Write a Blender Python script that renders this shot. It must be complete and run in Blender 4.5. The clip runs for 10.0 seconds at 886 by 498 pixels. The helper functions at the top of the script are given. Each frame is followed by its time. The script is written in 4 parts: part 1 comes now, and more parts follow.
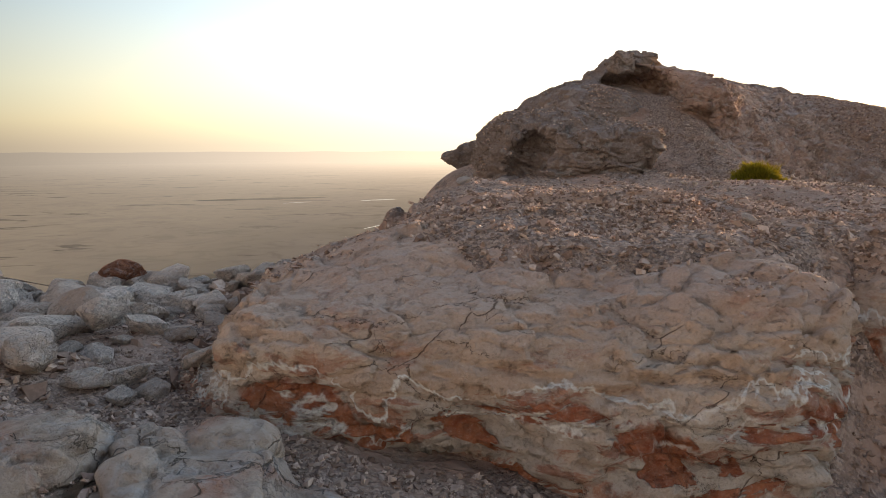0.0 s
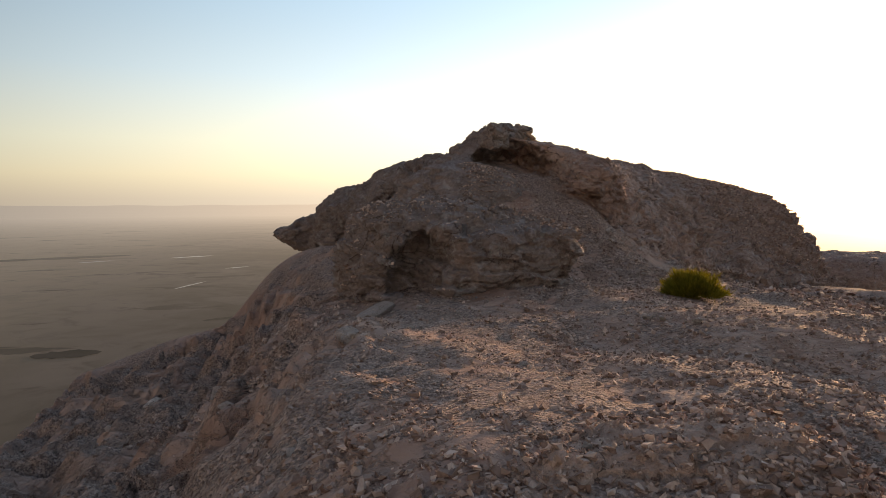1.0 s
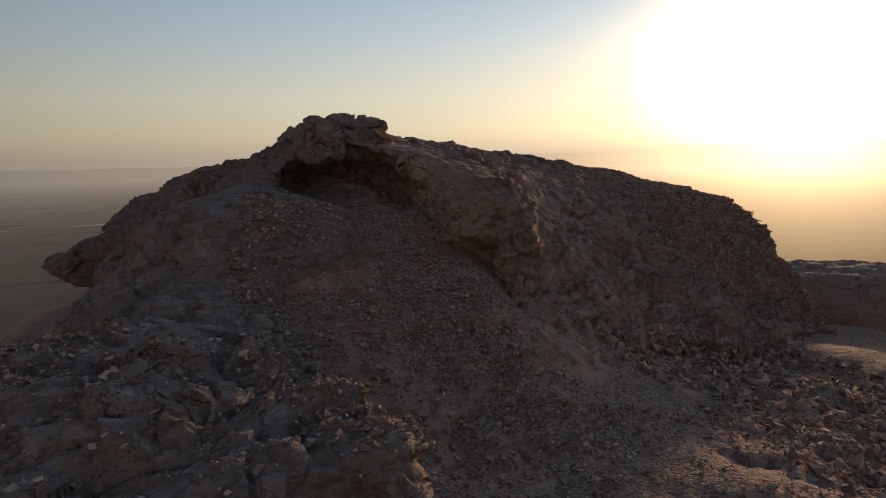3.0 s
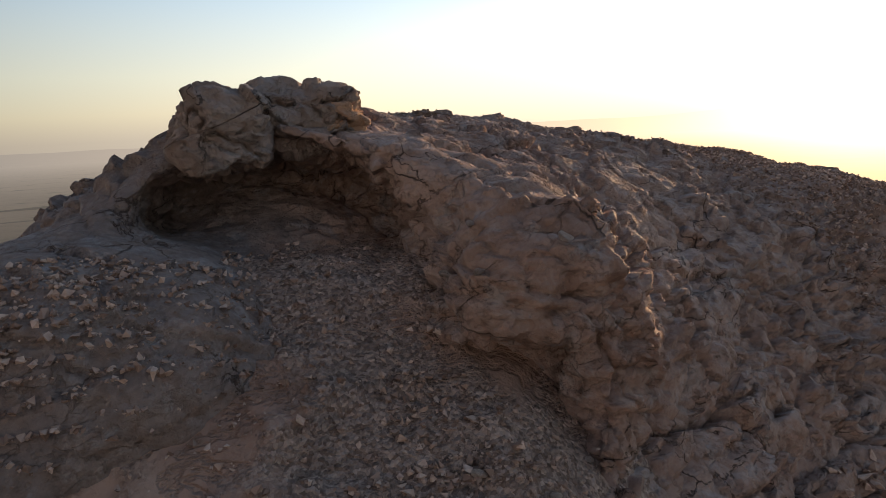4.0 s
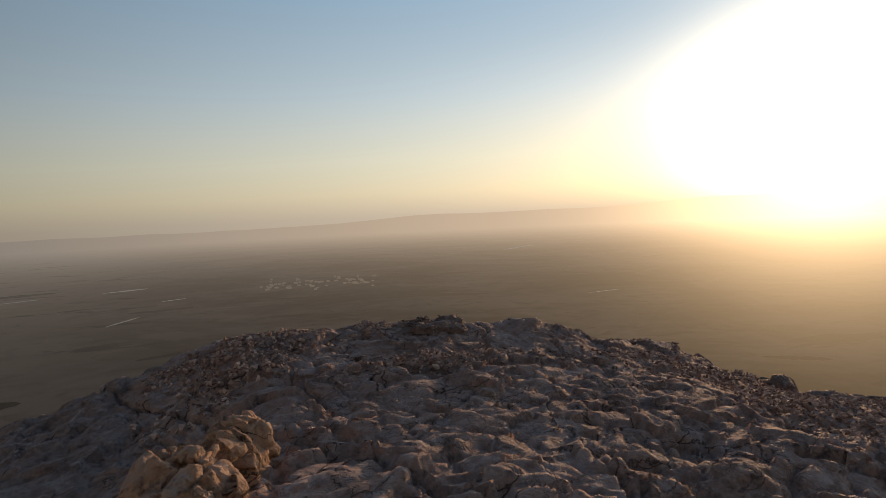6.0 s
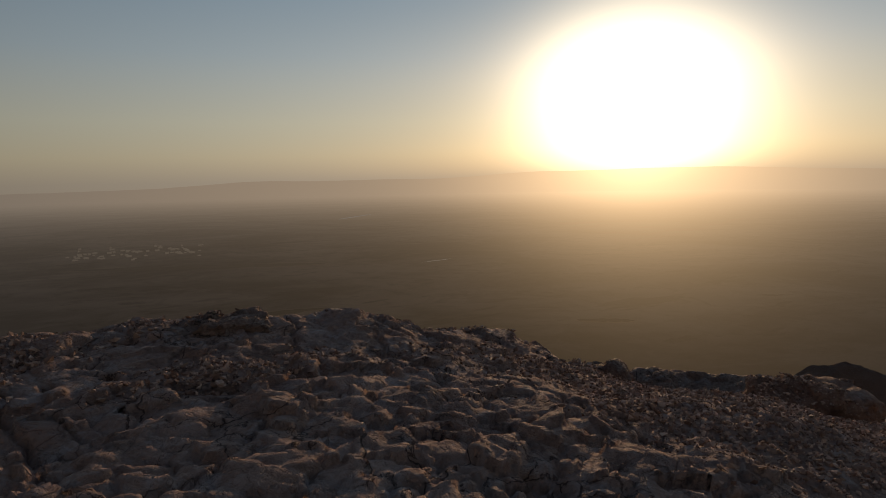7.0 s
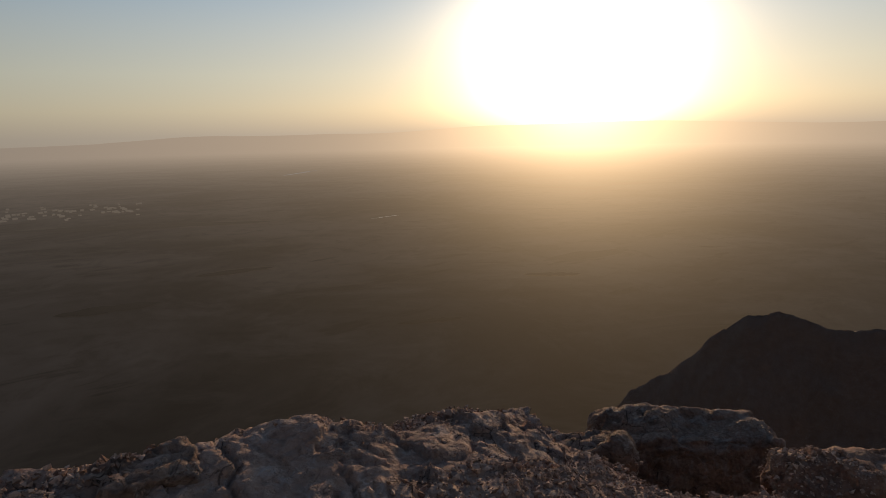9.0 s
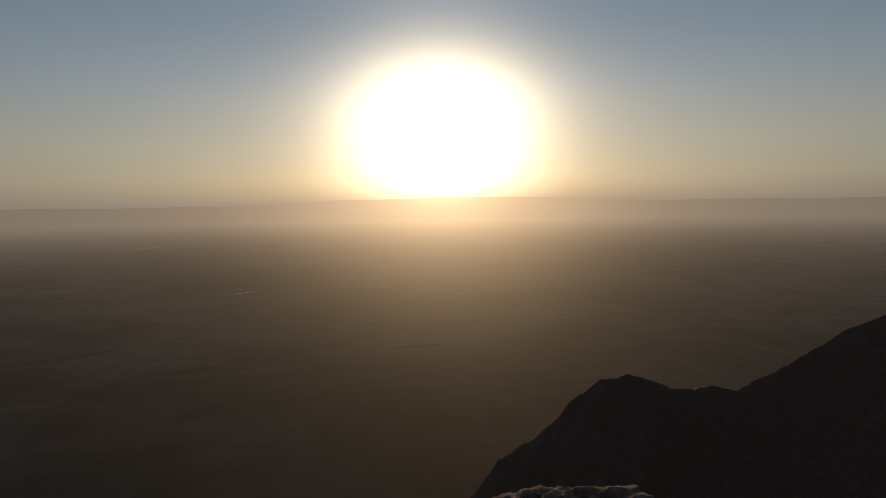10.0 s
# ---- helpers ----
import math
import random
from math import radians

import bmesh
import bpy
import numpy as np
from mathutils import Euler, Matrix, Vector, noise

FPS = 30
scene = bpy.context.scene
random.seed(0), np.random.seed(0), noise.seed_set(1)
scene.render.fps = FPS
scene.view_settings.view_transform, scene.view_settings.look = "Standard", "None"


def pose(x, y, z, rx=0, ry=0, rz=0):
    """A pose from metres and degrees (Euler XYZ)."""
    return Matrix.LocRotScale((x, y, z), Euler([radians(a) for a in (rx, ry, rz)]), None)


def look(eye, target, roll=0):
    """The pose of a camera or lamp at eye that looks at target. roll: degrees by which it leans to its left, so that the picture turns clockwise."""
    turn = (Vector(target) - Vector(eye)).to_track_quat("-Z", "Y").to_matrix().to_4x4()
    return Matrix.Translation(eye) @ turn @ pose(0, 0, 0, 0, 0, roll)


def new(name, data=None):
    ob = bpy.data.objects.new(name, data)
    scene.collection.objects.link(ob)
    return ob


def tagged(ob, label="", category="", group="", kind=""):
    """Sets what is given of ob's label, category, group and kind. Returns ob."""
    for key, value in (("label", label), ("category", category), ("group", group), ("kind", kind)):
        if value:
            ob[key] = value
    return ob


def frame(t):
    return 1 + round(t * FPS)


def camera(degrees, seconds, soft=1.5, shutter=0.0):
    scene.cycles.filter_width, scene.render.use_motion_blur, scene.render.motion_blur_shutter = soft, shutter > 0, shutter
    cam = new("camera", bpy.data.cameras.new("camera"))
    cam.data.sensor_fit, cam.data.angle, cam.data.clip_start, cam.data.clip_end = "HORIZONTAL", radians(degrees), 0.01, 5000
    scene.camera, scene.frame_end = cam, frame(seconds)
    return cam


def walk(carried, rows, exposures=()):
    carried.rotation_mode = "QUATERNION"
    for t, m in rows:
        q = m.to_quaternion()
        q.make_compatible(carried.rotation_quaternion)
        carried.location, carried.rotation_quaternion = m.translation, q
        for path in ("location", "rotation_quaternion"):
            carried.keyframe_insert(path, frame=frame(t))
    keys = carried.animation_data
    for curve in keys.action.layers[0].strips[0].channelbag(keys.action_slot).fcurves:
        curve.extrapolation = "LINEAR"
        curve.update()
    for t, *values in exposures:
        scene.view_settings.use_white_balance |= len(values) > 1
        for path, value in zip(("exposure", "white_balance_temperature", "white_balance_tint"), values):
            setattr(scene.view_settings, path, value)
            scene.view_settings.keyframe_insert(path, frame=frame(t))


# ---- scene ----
EXPOSURES = [(t, stops, kelvin, 13) for t, stops, kelvin in
             ((0.0, 1.66, 7750), (0.5, 1.30, 7550), (1.0, 0.83, 7350), (1.5, 0.2, 7250), (2.0, -0.2, 7150), (2.7, -0.28, 7050), (3.8, 0.40, 6950), (4.5, 0.98, 7000),
              (5.0, 0.68, 7100), (5.5, 0.25, 7100), (6.0, -0.12, 7050), (6.2, -0.32, 7050), (7.5, -1.18, 7150), (8.0, -0.92, 6900), (8.5, -0.64, 6800), (9.0, -0.60, 6800), (9.2, -0.68, 6800), (10.0, -1.32, 6750))]

cam = camera(68.91, 10.0, 0.4)
walk(cam, [
    (0.0, pose(0.004, 0.002, 2.006, 80.85, 0.30, -0.00)),
    (0.5, pose(-0.345, 1.681, 2.274, 83.15, -0.60, -1.93)),
    (1.0, pose(-0.367, 3.183, 2.653, 85.49, 0.18, -15.58)),
    (1.5, pose(-0.037, 4.404, 3.225, 85.50, 0.48, -20.38)),
    (2.0, pose(0.597, 5.314, 3.531, 84.98, 0.74, -20.70)),
    (2.5, pose(1.624, 6.562, 3.618, 83.18, 1.12, -22.48)),
    (2.7, pose(2.039, 7.043, 3.636, 82.71, 1.14, -22.67)),
    (3.8, pose(3.973, 10.698, 3.808, 78.97, 3.00, -19.69)),
    (4.0, pose(4.312, 11.355, 3.835, 79.23, 2.78, -17.30)),
    (4.2, pose(4.432, 12.099, 3.914, 79.30, 2.37, -16.47)),
    (4.5, pose(4.852, 12.980, 4.203, 79.94, 1.86, -12.65)),
    (4.7, pose(4.936, 13.550, 4.373, 80.58, 1.59, -12.46)),
    (5.0, pose(4.862, 14.241, 4.636, 82.97, 2.03, -9.39)),
    (5.5, pose(5.023, 14.783, 5.056, 87.06, 2.13, -13.19)),
    (6.0, pose(5.203, 15.519, 5.214, 86.89, 2.70, -20.50)),
    (6.2, pose(5.256, 15.814, 5.303, 86.57, 2.76, -26.31)),
    (7.3, pose(6.071, 16.666, 5.193, 80.41, 1.51, -40.65)),
    (7.5, pose(6.126, 16.791, 5.247, 78.16, 1.86, -45.16)),
    (8.0, pose(6.216, 17.098, 5.672, 77.95, 1.58, -42.74)),
    (8.5, pose(6.481, 17.605, 5.980, 77.90, 1.36, -38.47)),
    (8.8, pose(6.538, 17.861, 6.108, 79.52, 1.64, -38.72)),
    (9.0, pose(6.560, 17.845, 6.079, 79.66, 1.24, -39.51)),
    (9.2, pose(6.559, 17.920, 6.131, 80.34, 0.92, -41.62)),
    (9.5, pose(6.544, 18.035, 6.158, 82.99, 1.06, -46.05)),
    (10.0, pose(6.495, 18.295, 6.196, 85.94, 0.81, -51.58)),
], EXPOSURES)

# ---- world and sun ----
SUN_AZ, SUN_EL = radians(51.4), radians(6.0)
SUN_DIR = Vector((math.sin(SUN_AZ) * math.cos(SUN_EL), math.cos(SUN_AZ) * math.cos(SUN_EL), math.sin(SUN_EL)))


class Nodes:
    """A short way to wire a node tree."""

    def __init__(self, tree):
        self.tree = tree
        tree.nodes.clear()

    def add(self, kind, **values):
        node = self.tree.nodes.new(kind)
        for key, value in values.items():
            setattr(node, key, value)
        return node

    def put(self, socket, value):
        if isinstance(value, bpy.types.NodeSocket):
            self.tree.links.new(value, socket)
        elif isinstance(value, (tuple, list)) and socket.type == "RGBA" and len(value) == 3:
            socket.default_value = (*value, 1)
        else:
            socket.default_value = value

    def math(self, op, a, b=0.0, c=0.0, clamp=False):
        node = self.add("ShaderNodeMath", operation=op, use_clamp=clamp)
        for socket, value in zip(node.inputs, (a, b, c)):
            self.put(socket, value)
        return node.outputs[0]

    def vec(self, op, a, b=(0, 0, 0), scale=None):
        node = self.add("ShaderNodeVectorMath", operation=op)
        self.put(node.inputs[0], a)
        self.put(node.inputs[1], b)
        if scale is not None:
            self.put(node.inputs["Scale"], scale)
        return node.outputs["Value" if op in ("DOT_PRODUCT", "LENGTH") else "Vector"]

    def mix(self, fac, a, b, blend="MIX"):
        node = self.add("ShaderNodeMix", data_type="RGBA", blend_type=blend)
        self.put(node.inputs[0], fac)
        self.put(node.inputs[6], a)
        self.put(node.inputs[7], b)
        return node.outputs[2]

    def ramp(self, fac, low, high, a=0.0, b=1.0):
        node = self.add("ShaderNodeMapRange", interpolation_type="SMOOTHSTEP")
        for socket, value in zip(node.inputs, (fac, low, high, a, b)):
            self.put(socket, value)
        return node.outputs[0]

    def noise(self, vector, scale, detail=4.0, rough=0.55, distort=0.0):
        node = self.add("ShaderNodeTexNoise")
        for key, value in (("Vector", vector), ("Scale", scale), ("Detail", detail), ("Roughness", rough), ("Distortion", distort)):
            self.put(node.inputs[key], value)
        return node.outputs[0]

    def facets(self, vector, scale):
        """Flat chips, each tilted its own way, with steps between them."""
        node = self.add("ShaderNodeTexVoronoi")
        self.put(node.inputs["Vector"], vector)
        self.put(node.inputs["Scale"], scale)
        off = self.vec("SUBTRACT", vector, node.outputs["Position"])
        tilt = self.vec("SUBTRACT", node.outputs["Color"], (0.5, 0.5, 0.5))
        return self.math("MULTIPLY", self.vec("DOT_PRODUCT", off, tilt), scale)

    def cells(self, vector, scale, feature="F1"):
        node = self.add("ShaderNodeTexVoronoi", feature=feature)
        self.put(node.inputs["Vector"], vector)
        self.put(node.inputs["Scale"], scale)
        return node.outputs["Distance"]


def brightness(n, cosine):
    """How the evening sky brightens towards the sun."""
    return n.math("ADD", n.math("MULTIPLY", n.math("MAXIMUM", cosine, 0.0), 0.65), 0.13)


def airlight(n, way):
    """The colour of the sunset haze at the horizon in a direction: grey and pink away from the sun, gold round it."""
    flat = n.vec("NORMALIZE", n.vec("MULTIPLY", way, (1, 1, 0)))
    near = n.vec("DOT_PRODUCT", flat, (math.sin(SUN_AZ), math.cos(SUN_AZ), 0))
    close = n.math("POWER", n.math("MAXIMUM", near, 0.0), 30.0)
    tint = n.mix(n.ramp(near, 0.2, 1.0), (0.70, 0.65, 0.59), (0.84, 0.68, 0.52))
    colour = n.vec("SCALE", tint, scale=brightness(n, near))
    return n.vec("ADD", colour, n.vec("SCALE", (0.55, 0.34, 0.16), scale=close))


world = bpy.data.worlds.new("evening_sky")
scene.world = world
world.use_nodes = True
w = Nodes(world.node_tree)
way = w.add("ShaderNodeTexCoord").outputs["Generated"]
sky = w.add("ShaderNodeTexSky", sky_type="NISHITA", sun_disc=False, sun_elevation=SUN_EL, sun_rotation=SUN_AZ,
            altitude=900.0, air_density=1.0, dust_density=3.3, ozone_density=1.8)
height = w.add("ShaderNodeSeparateXYZ")
w.put(height.inputs[0], way)
toward = w.math("MAXIMUM", w.vec("DOT_PRODUCT", way, tuple(SUN_DIR)), 0.0)
glow = w.vec("ADD", w.vec("SCALE", (1.0, 0.92, 0.80), scale=w.math("MULTIPLY", w.math("POWER", toward, 10.0), 0.10)),
             w.vec("SCALE", (1.0, 0.80, 0.56), scale=w.math("MULTIPLY", w.math("POWER", toward, 75.0), 1.15)))
glow = w.vec("ADD", glow, w.vec("SCALE", (1.0, 0.86, 0.60), scale=w.math("MULTIPLY", w.math("POWER", toward, 150.0), 5.5)))
glow = w.vec("ADD", glow, w.vec("SCALE", sky.outputs[0], scale=0.028))
# dusty cream above the haze, clear blue higher up
tone = w.add("ShaderNodeValToRGB")
w.put(tone.inputs[0], w.math("MAXIMUM", height.outputs[2], 0.0))
steps = ((0.0, (0.89, 0.81, 0.68)), (0.035, (1.05, 0.98, 0.76)), (0.085, (1.02, 1.05, 0.90)), (0.18, (0.72, 0.92, 1.06)), (0.32, (0.47, 0.74, 1.02)), (0.6, (0.36, 0.57, 0.92)), (1.0, (0.26, 0.42, 0.72)))
while len(tone.color_ramp.elements) < len(steps):
    tone.color_ramp.elements.new(0.5)
for element, (at, value) in zip(tone.color_ramp.elements, steps):
    element.position, element.color = at, (*value, 1)
upper = w.vec("SCALE", tone.outputs[0], scale=w.math("MULTIPLY", brightness(w, toward), 0.90))
# the dust that carries the glow lies low
dusty = w.math("MULTIPLY", w.ramp(height.outputs[2], -0.03, 0.05, 0.35, 1.0), w.ramp(height.outputs[2], 0.13, 0.28, 1.0, 0.45))
upper = w.vec("ADD", upper, w.vec("SCALE", glow, scale=dusty))
total = w.mix(w.ramp(height.outputs[2], -0.03, 0.0, 1.0, 0.0), upper, w.vec("ADD", airlight(w, way), w.vec("SCALE", glow, scale=0.45)))
# the rosy belt of light opposite the setting sun
level = w.vec("NORMALIZE", w.vec("MULTIPLY", way, (1, 1, 0)))
behind = w.ramp(w.vec("DOT_PRODUCT", level, (math.sin(SUN_AZ), math.cos(SUN_AZ), 0)), 0.0, -0.75)
belt = w.math("MULTIPLY", behind, w.ramp(height.outputs[2], 0.65, 0.05))
total = w.vec("ADD", total, w.vec("SCALE", (0.42, 0.34, 0.30), scale=belt))
back = w.add("ShaderNodeBackground")
w.put(back.inputs[0], total)
back.inputs[1].default_value = 1.0
w.put(w.add("ShaderNodeOutputWorld").inputs[0], back.outputs[0])

sun = new("sun", bpy.data.lights.new("sun", "SUN"))
sun.data.energy, sun.data.angle, sun.data.color = 2.4, radians(1.2), (1.0, 0.62, 0.33)
sun.matrix_world = look(SUN_DIR * 60, (0, 0, 0))

# ---- noise on arrays ----


def hashed(ix, iy, iz, seed):
    h = (ix.astype(np.uint32) * np.uint32(374761393) + iy.astype(np.uint32) * np.uint32(668265263)
         + iz.astype(np.uint32) * np.uint32(2147483647) + np.uint32(seed * 974711 + 12345))
    h = (h ^ (h >> np.uint32(13))) * np.uint32(1274126177)
    h = (h ^ (h >> np.uint32(16))) * np.uint32(2246822519)
    h ^= h >> np.uint32(13)
    return h.astype(np.float64) / 4294967296.0


def value_noise(p, seed=0):
    """Smooth noise from -1 to 1 at points (n, 3)."""
    base = np.floor(p)
    f = p - base
    i = base.astype(np.int64)
    f = f * f * f * (f * (f * 6 - 15) + 10)
    out = np.zeros(len(p))
    for a in (0, 1):
        for b in (0, 1):
            for c in (0, 1):
                wt = (f[:, 0] if a else 1 - f[:, 0]) * (f[:, 1] if b else 1 - f[:, 1]) * (f[:, 2] if c else 1 - f[:, 2])
                out += wt * hashed(i[:, 0] + a, i[:, 1] + b, i[:, 2] + c, seed)
    return out * 2 - 1


def fbm(p, octaves=4, seed=0, gain=0.5):
    total, amp = np.zeros(len(p)), 1.0
    for k in range(octaves):
        total += amp * value_noise(p * 2.03 ** k + 17.3 * k, seed + k)
        amp *= gain
    return total


def cell_noise(p, seed=0):
    """Distances to the nearest and second nearest scattered point, the nearest one's random number, and a slope of its own across the cell."""
    base = np.floor(p).astype(np.int64)
    n = len(p)
    f1, f2, kind = np.full(n, 9.0), np.full(n, 9.0), np.zeros(n)
    off = [np.zeros(n) for _ in range(3)]
    for a in (-1, 0, 1):
        for b in (-1, 0, 1):
            for c in (-1, 0, 1):
                x, y, z = base[:, 0] + a, base[:, 1] + b, base[:, 2] + c
                d3 = (p[:, 0] - x - hashed(x, y, z, seed), p[:, 1] - y - hashed(x, y, z, seed + 1), p[:, 2] - z - hashed(x, y, z, seed + 2))
                d = np.sqrt(d3[0] ** 2 + d3[1] ** 2 + d3[2] ** 2)
                nearer = d < f1
                f2 = np.where(nearer, f1, np.minimum(f2, d))
                kind = np.where(nearer, hashed(x, y, z, seed + 3), kind)
                off = [np.where(nearer, v, o) for v, o in zip(d3, off)]
                f1 = np.where(nearer, d, f1)
    a = kind * 40.0
    slope = off[0] * np.sin(a) + off[1] * np.cos(a) + off[2] * np.sin(2.3 * a)
    return f1, f2, kind, slope, off


def step(x, a, b):
    t = np.clip((x - a) / (b - a), 0, 1)
    return t * t * (3 - 2 * t)


def smin(a, b, k):
    h = np.clip(0.5 + 0.5 * (b - a) / k, 0, 1)
    return b + (a - b) * h - k * h * (1 - h)


def smax(a, b, k):
    return -smin(-a, -b, k)


# ---- the lie of the land ----


def ground_height(x, y):
    """The crest's gravel and bedrock sheet, without the rocks that stand on it."""
    crest = 1.44 + 0.015 * np.clip(x - 3.0, 0, 3.2) - 0.17 * np.maximum(x - 6.2, 0)
    crest = crest - 0.68 * step(-x, -0.4, 1.6) - 0.28 * np.maximum(-1.6 - x, 0) ** 1.05
    crest = crest - 0.42 * step(-x, 0.1, 1.6) * step(y, 5.2, 7.0)
    crest = crest - 0.17 * step(x, 3.3, 5.2) * step(y, 8.2, 9.8)
    plateau = 0.80 - 0.02 * (x + 3.0)
    crest = np.where(y < 9, smax(crest, plateau - 0.9 * np.maximum(y - 5.6, 0), 0.4), crest)
    crest = crest - 0.85 * step(-x, -1.2, 1.0) * step(y, 8.5, 15.5)
    front = np.clip(0.40 - 0.20 * x, 0.05, 0.85)
    blend = step(y + 0.6 * np.maximum(x - 3.4, 0) + 0.25 * np.sin(1.3 * x), 3.2, 4.4)
    z = front * (1 - blend) + crest * blend
    talus = 1.62 + 0.50 * (y - 12.2) - 0.55 * np.maximum(x - 5.3, 0) - 0.9 * np.maximum(3.0 - x, 0)
    talus = np.minimum(talus, 3.05) - 2.5 * np.maximum(y - 15.9, 0)
    z = smax(z, talus, 0.4)
    edge_w = np.clip(-5.2 + 0.4 * (y - 6.0), -5.2, -4.5)
    z = z - 1.5 * np.maximum(edge_w - x, 0)
    z = z - 0.9 * np.maximum(x - 15.0, 0) - 0.9 * np.maximum(y - 20.0, 0) - 0.35 * np.maximum(-2.0 - y, 0)
    return z


def dome_height(x, y):
    """The top of the great outcrop."""
    u, v = (x - 7) / 3, (y - 19) / 3
    return (3.83 - 0.221 * u + 0.046 * v - 0.27 * u * u + 0.329 * u * v - 0.073 * v * v
            + 0.051 * u ** 3 - 0.244 * u * u * v - 0.236 * u * v * v + 0.288 * v ** 3)


def outcrop_top(x, y):
    """The outcrop with its walls: south face, west cliff, north and east falls."""
    south = 2.62 + 1.10 * (y - 14.35 - 0.62 * np.minimum(x - 6.2, 2.8) - 0.40 * np.maximum(x - 9.0, 0))
    lip = 15.95 - 1.68 * np.maximum(x - 4.69, 0) - 0.40 * np.maximum(4.69 - x, 0)
    south = south + 0.12 * step(x, 7.9, 9.2)
    cave_side = 3.85 + 5.0 * (y - lip)
    south = np.where(x < 5.5, cave_side + (south - cave_side) * step(x, 5.0, 5.5), south)
    left_face = 3.1 + 1.6 * (y - 15.0)
    south = np.where(x < 3.9, left_face + (south - left_face) * step(x, 3.4, 3.9), south)
    west = np.minimum(3.36 + 0.95 * (x - 3.39 + 0.26 * (y - 16.4)), 1.2 + 5.0 * (x - 1.7 + 0.07 * (y - 16.0)))
    west = west - 0.12 * step(18.0 - y, 0.0, 1.2)
    north = 3.85 + 1.5 * (22.3 - y - 0.05 * (x - 8))
    east = 2.4 + 3.6 * (13.1 - x)
    top = dome_height(x, np.minimum(y, 23.0))
    top = top + 0.03 * np.exp(-((x - 10.4) ** 2 + (y - 18.7) ** 2) / 2.5) - 0.09 * np.exp(-((x - 8.7) ** 2 + (y - 17.2) ** 2) / 1.8) + 0.20 * np.exp(-((x - 2.4) ** 2 + (y - 19.5) ** 2) / 4)
    top = top + 0.07 * np.exp(-((x - 5.8) / 1.2) ** 2 - ((y - 21.6) / 0.8) ** 2) + 0.12 * np.exp(-((x - 9.6) / 1.3) ** 2 - ((y - 21.5) / 0.9) ** 2)
    top = top - 0.20 * np.exp(-((x - 9.3) / 1.2) ** 2 - ((y - 16.8) / 1.1) ** 2)
    top = top - 0.58 * np.exp(-((x - 4.1) / 0.68) ** 2 - ((y - 18.6) / 1.5) ** 2)
    top = top - 0.8 * np.maximum(0, np.minimum(x - 11.3, 1.2 * (y - 20.2)))
    for wall, k in ((south, 0.5), (west, 0.5), (north, 0.5), (east, 0.8)):
        top = smin(top, wall, k)
    return top


# ---- materials ----


def material(name):
    m = bpy.data.materials.new(name)
    m.use_nodes = True
    return m, Nodes(m.node_tree)


def finish(n, colour, rough, bump=None, strength=0.5, distance=0.02):
    shader = n.add("ShaderNodeBsdfPrincipled")
    n.put(shader.inputs["Base Color"], colour)
    n.put(shader.inputs["Roughness"], rough)
    shader.inputs["Specular IOR Level"].default_value = 0.18
    if bump is not None:
        b = n.add("ShaderNodeBump")
        n.put(b.inputs["Height"], bump)
        b.inputs["Strength"].default_value, b.inputs["Distance"].default_value = strength, distance
        n.put(shader.inputs["Normal"], b.outputs[0])
    n.put(n.add("ShaderNodeOutputMaterial").inputs[0], shader.outputs[0])
    return shader


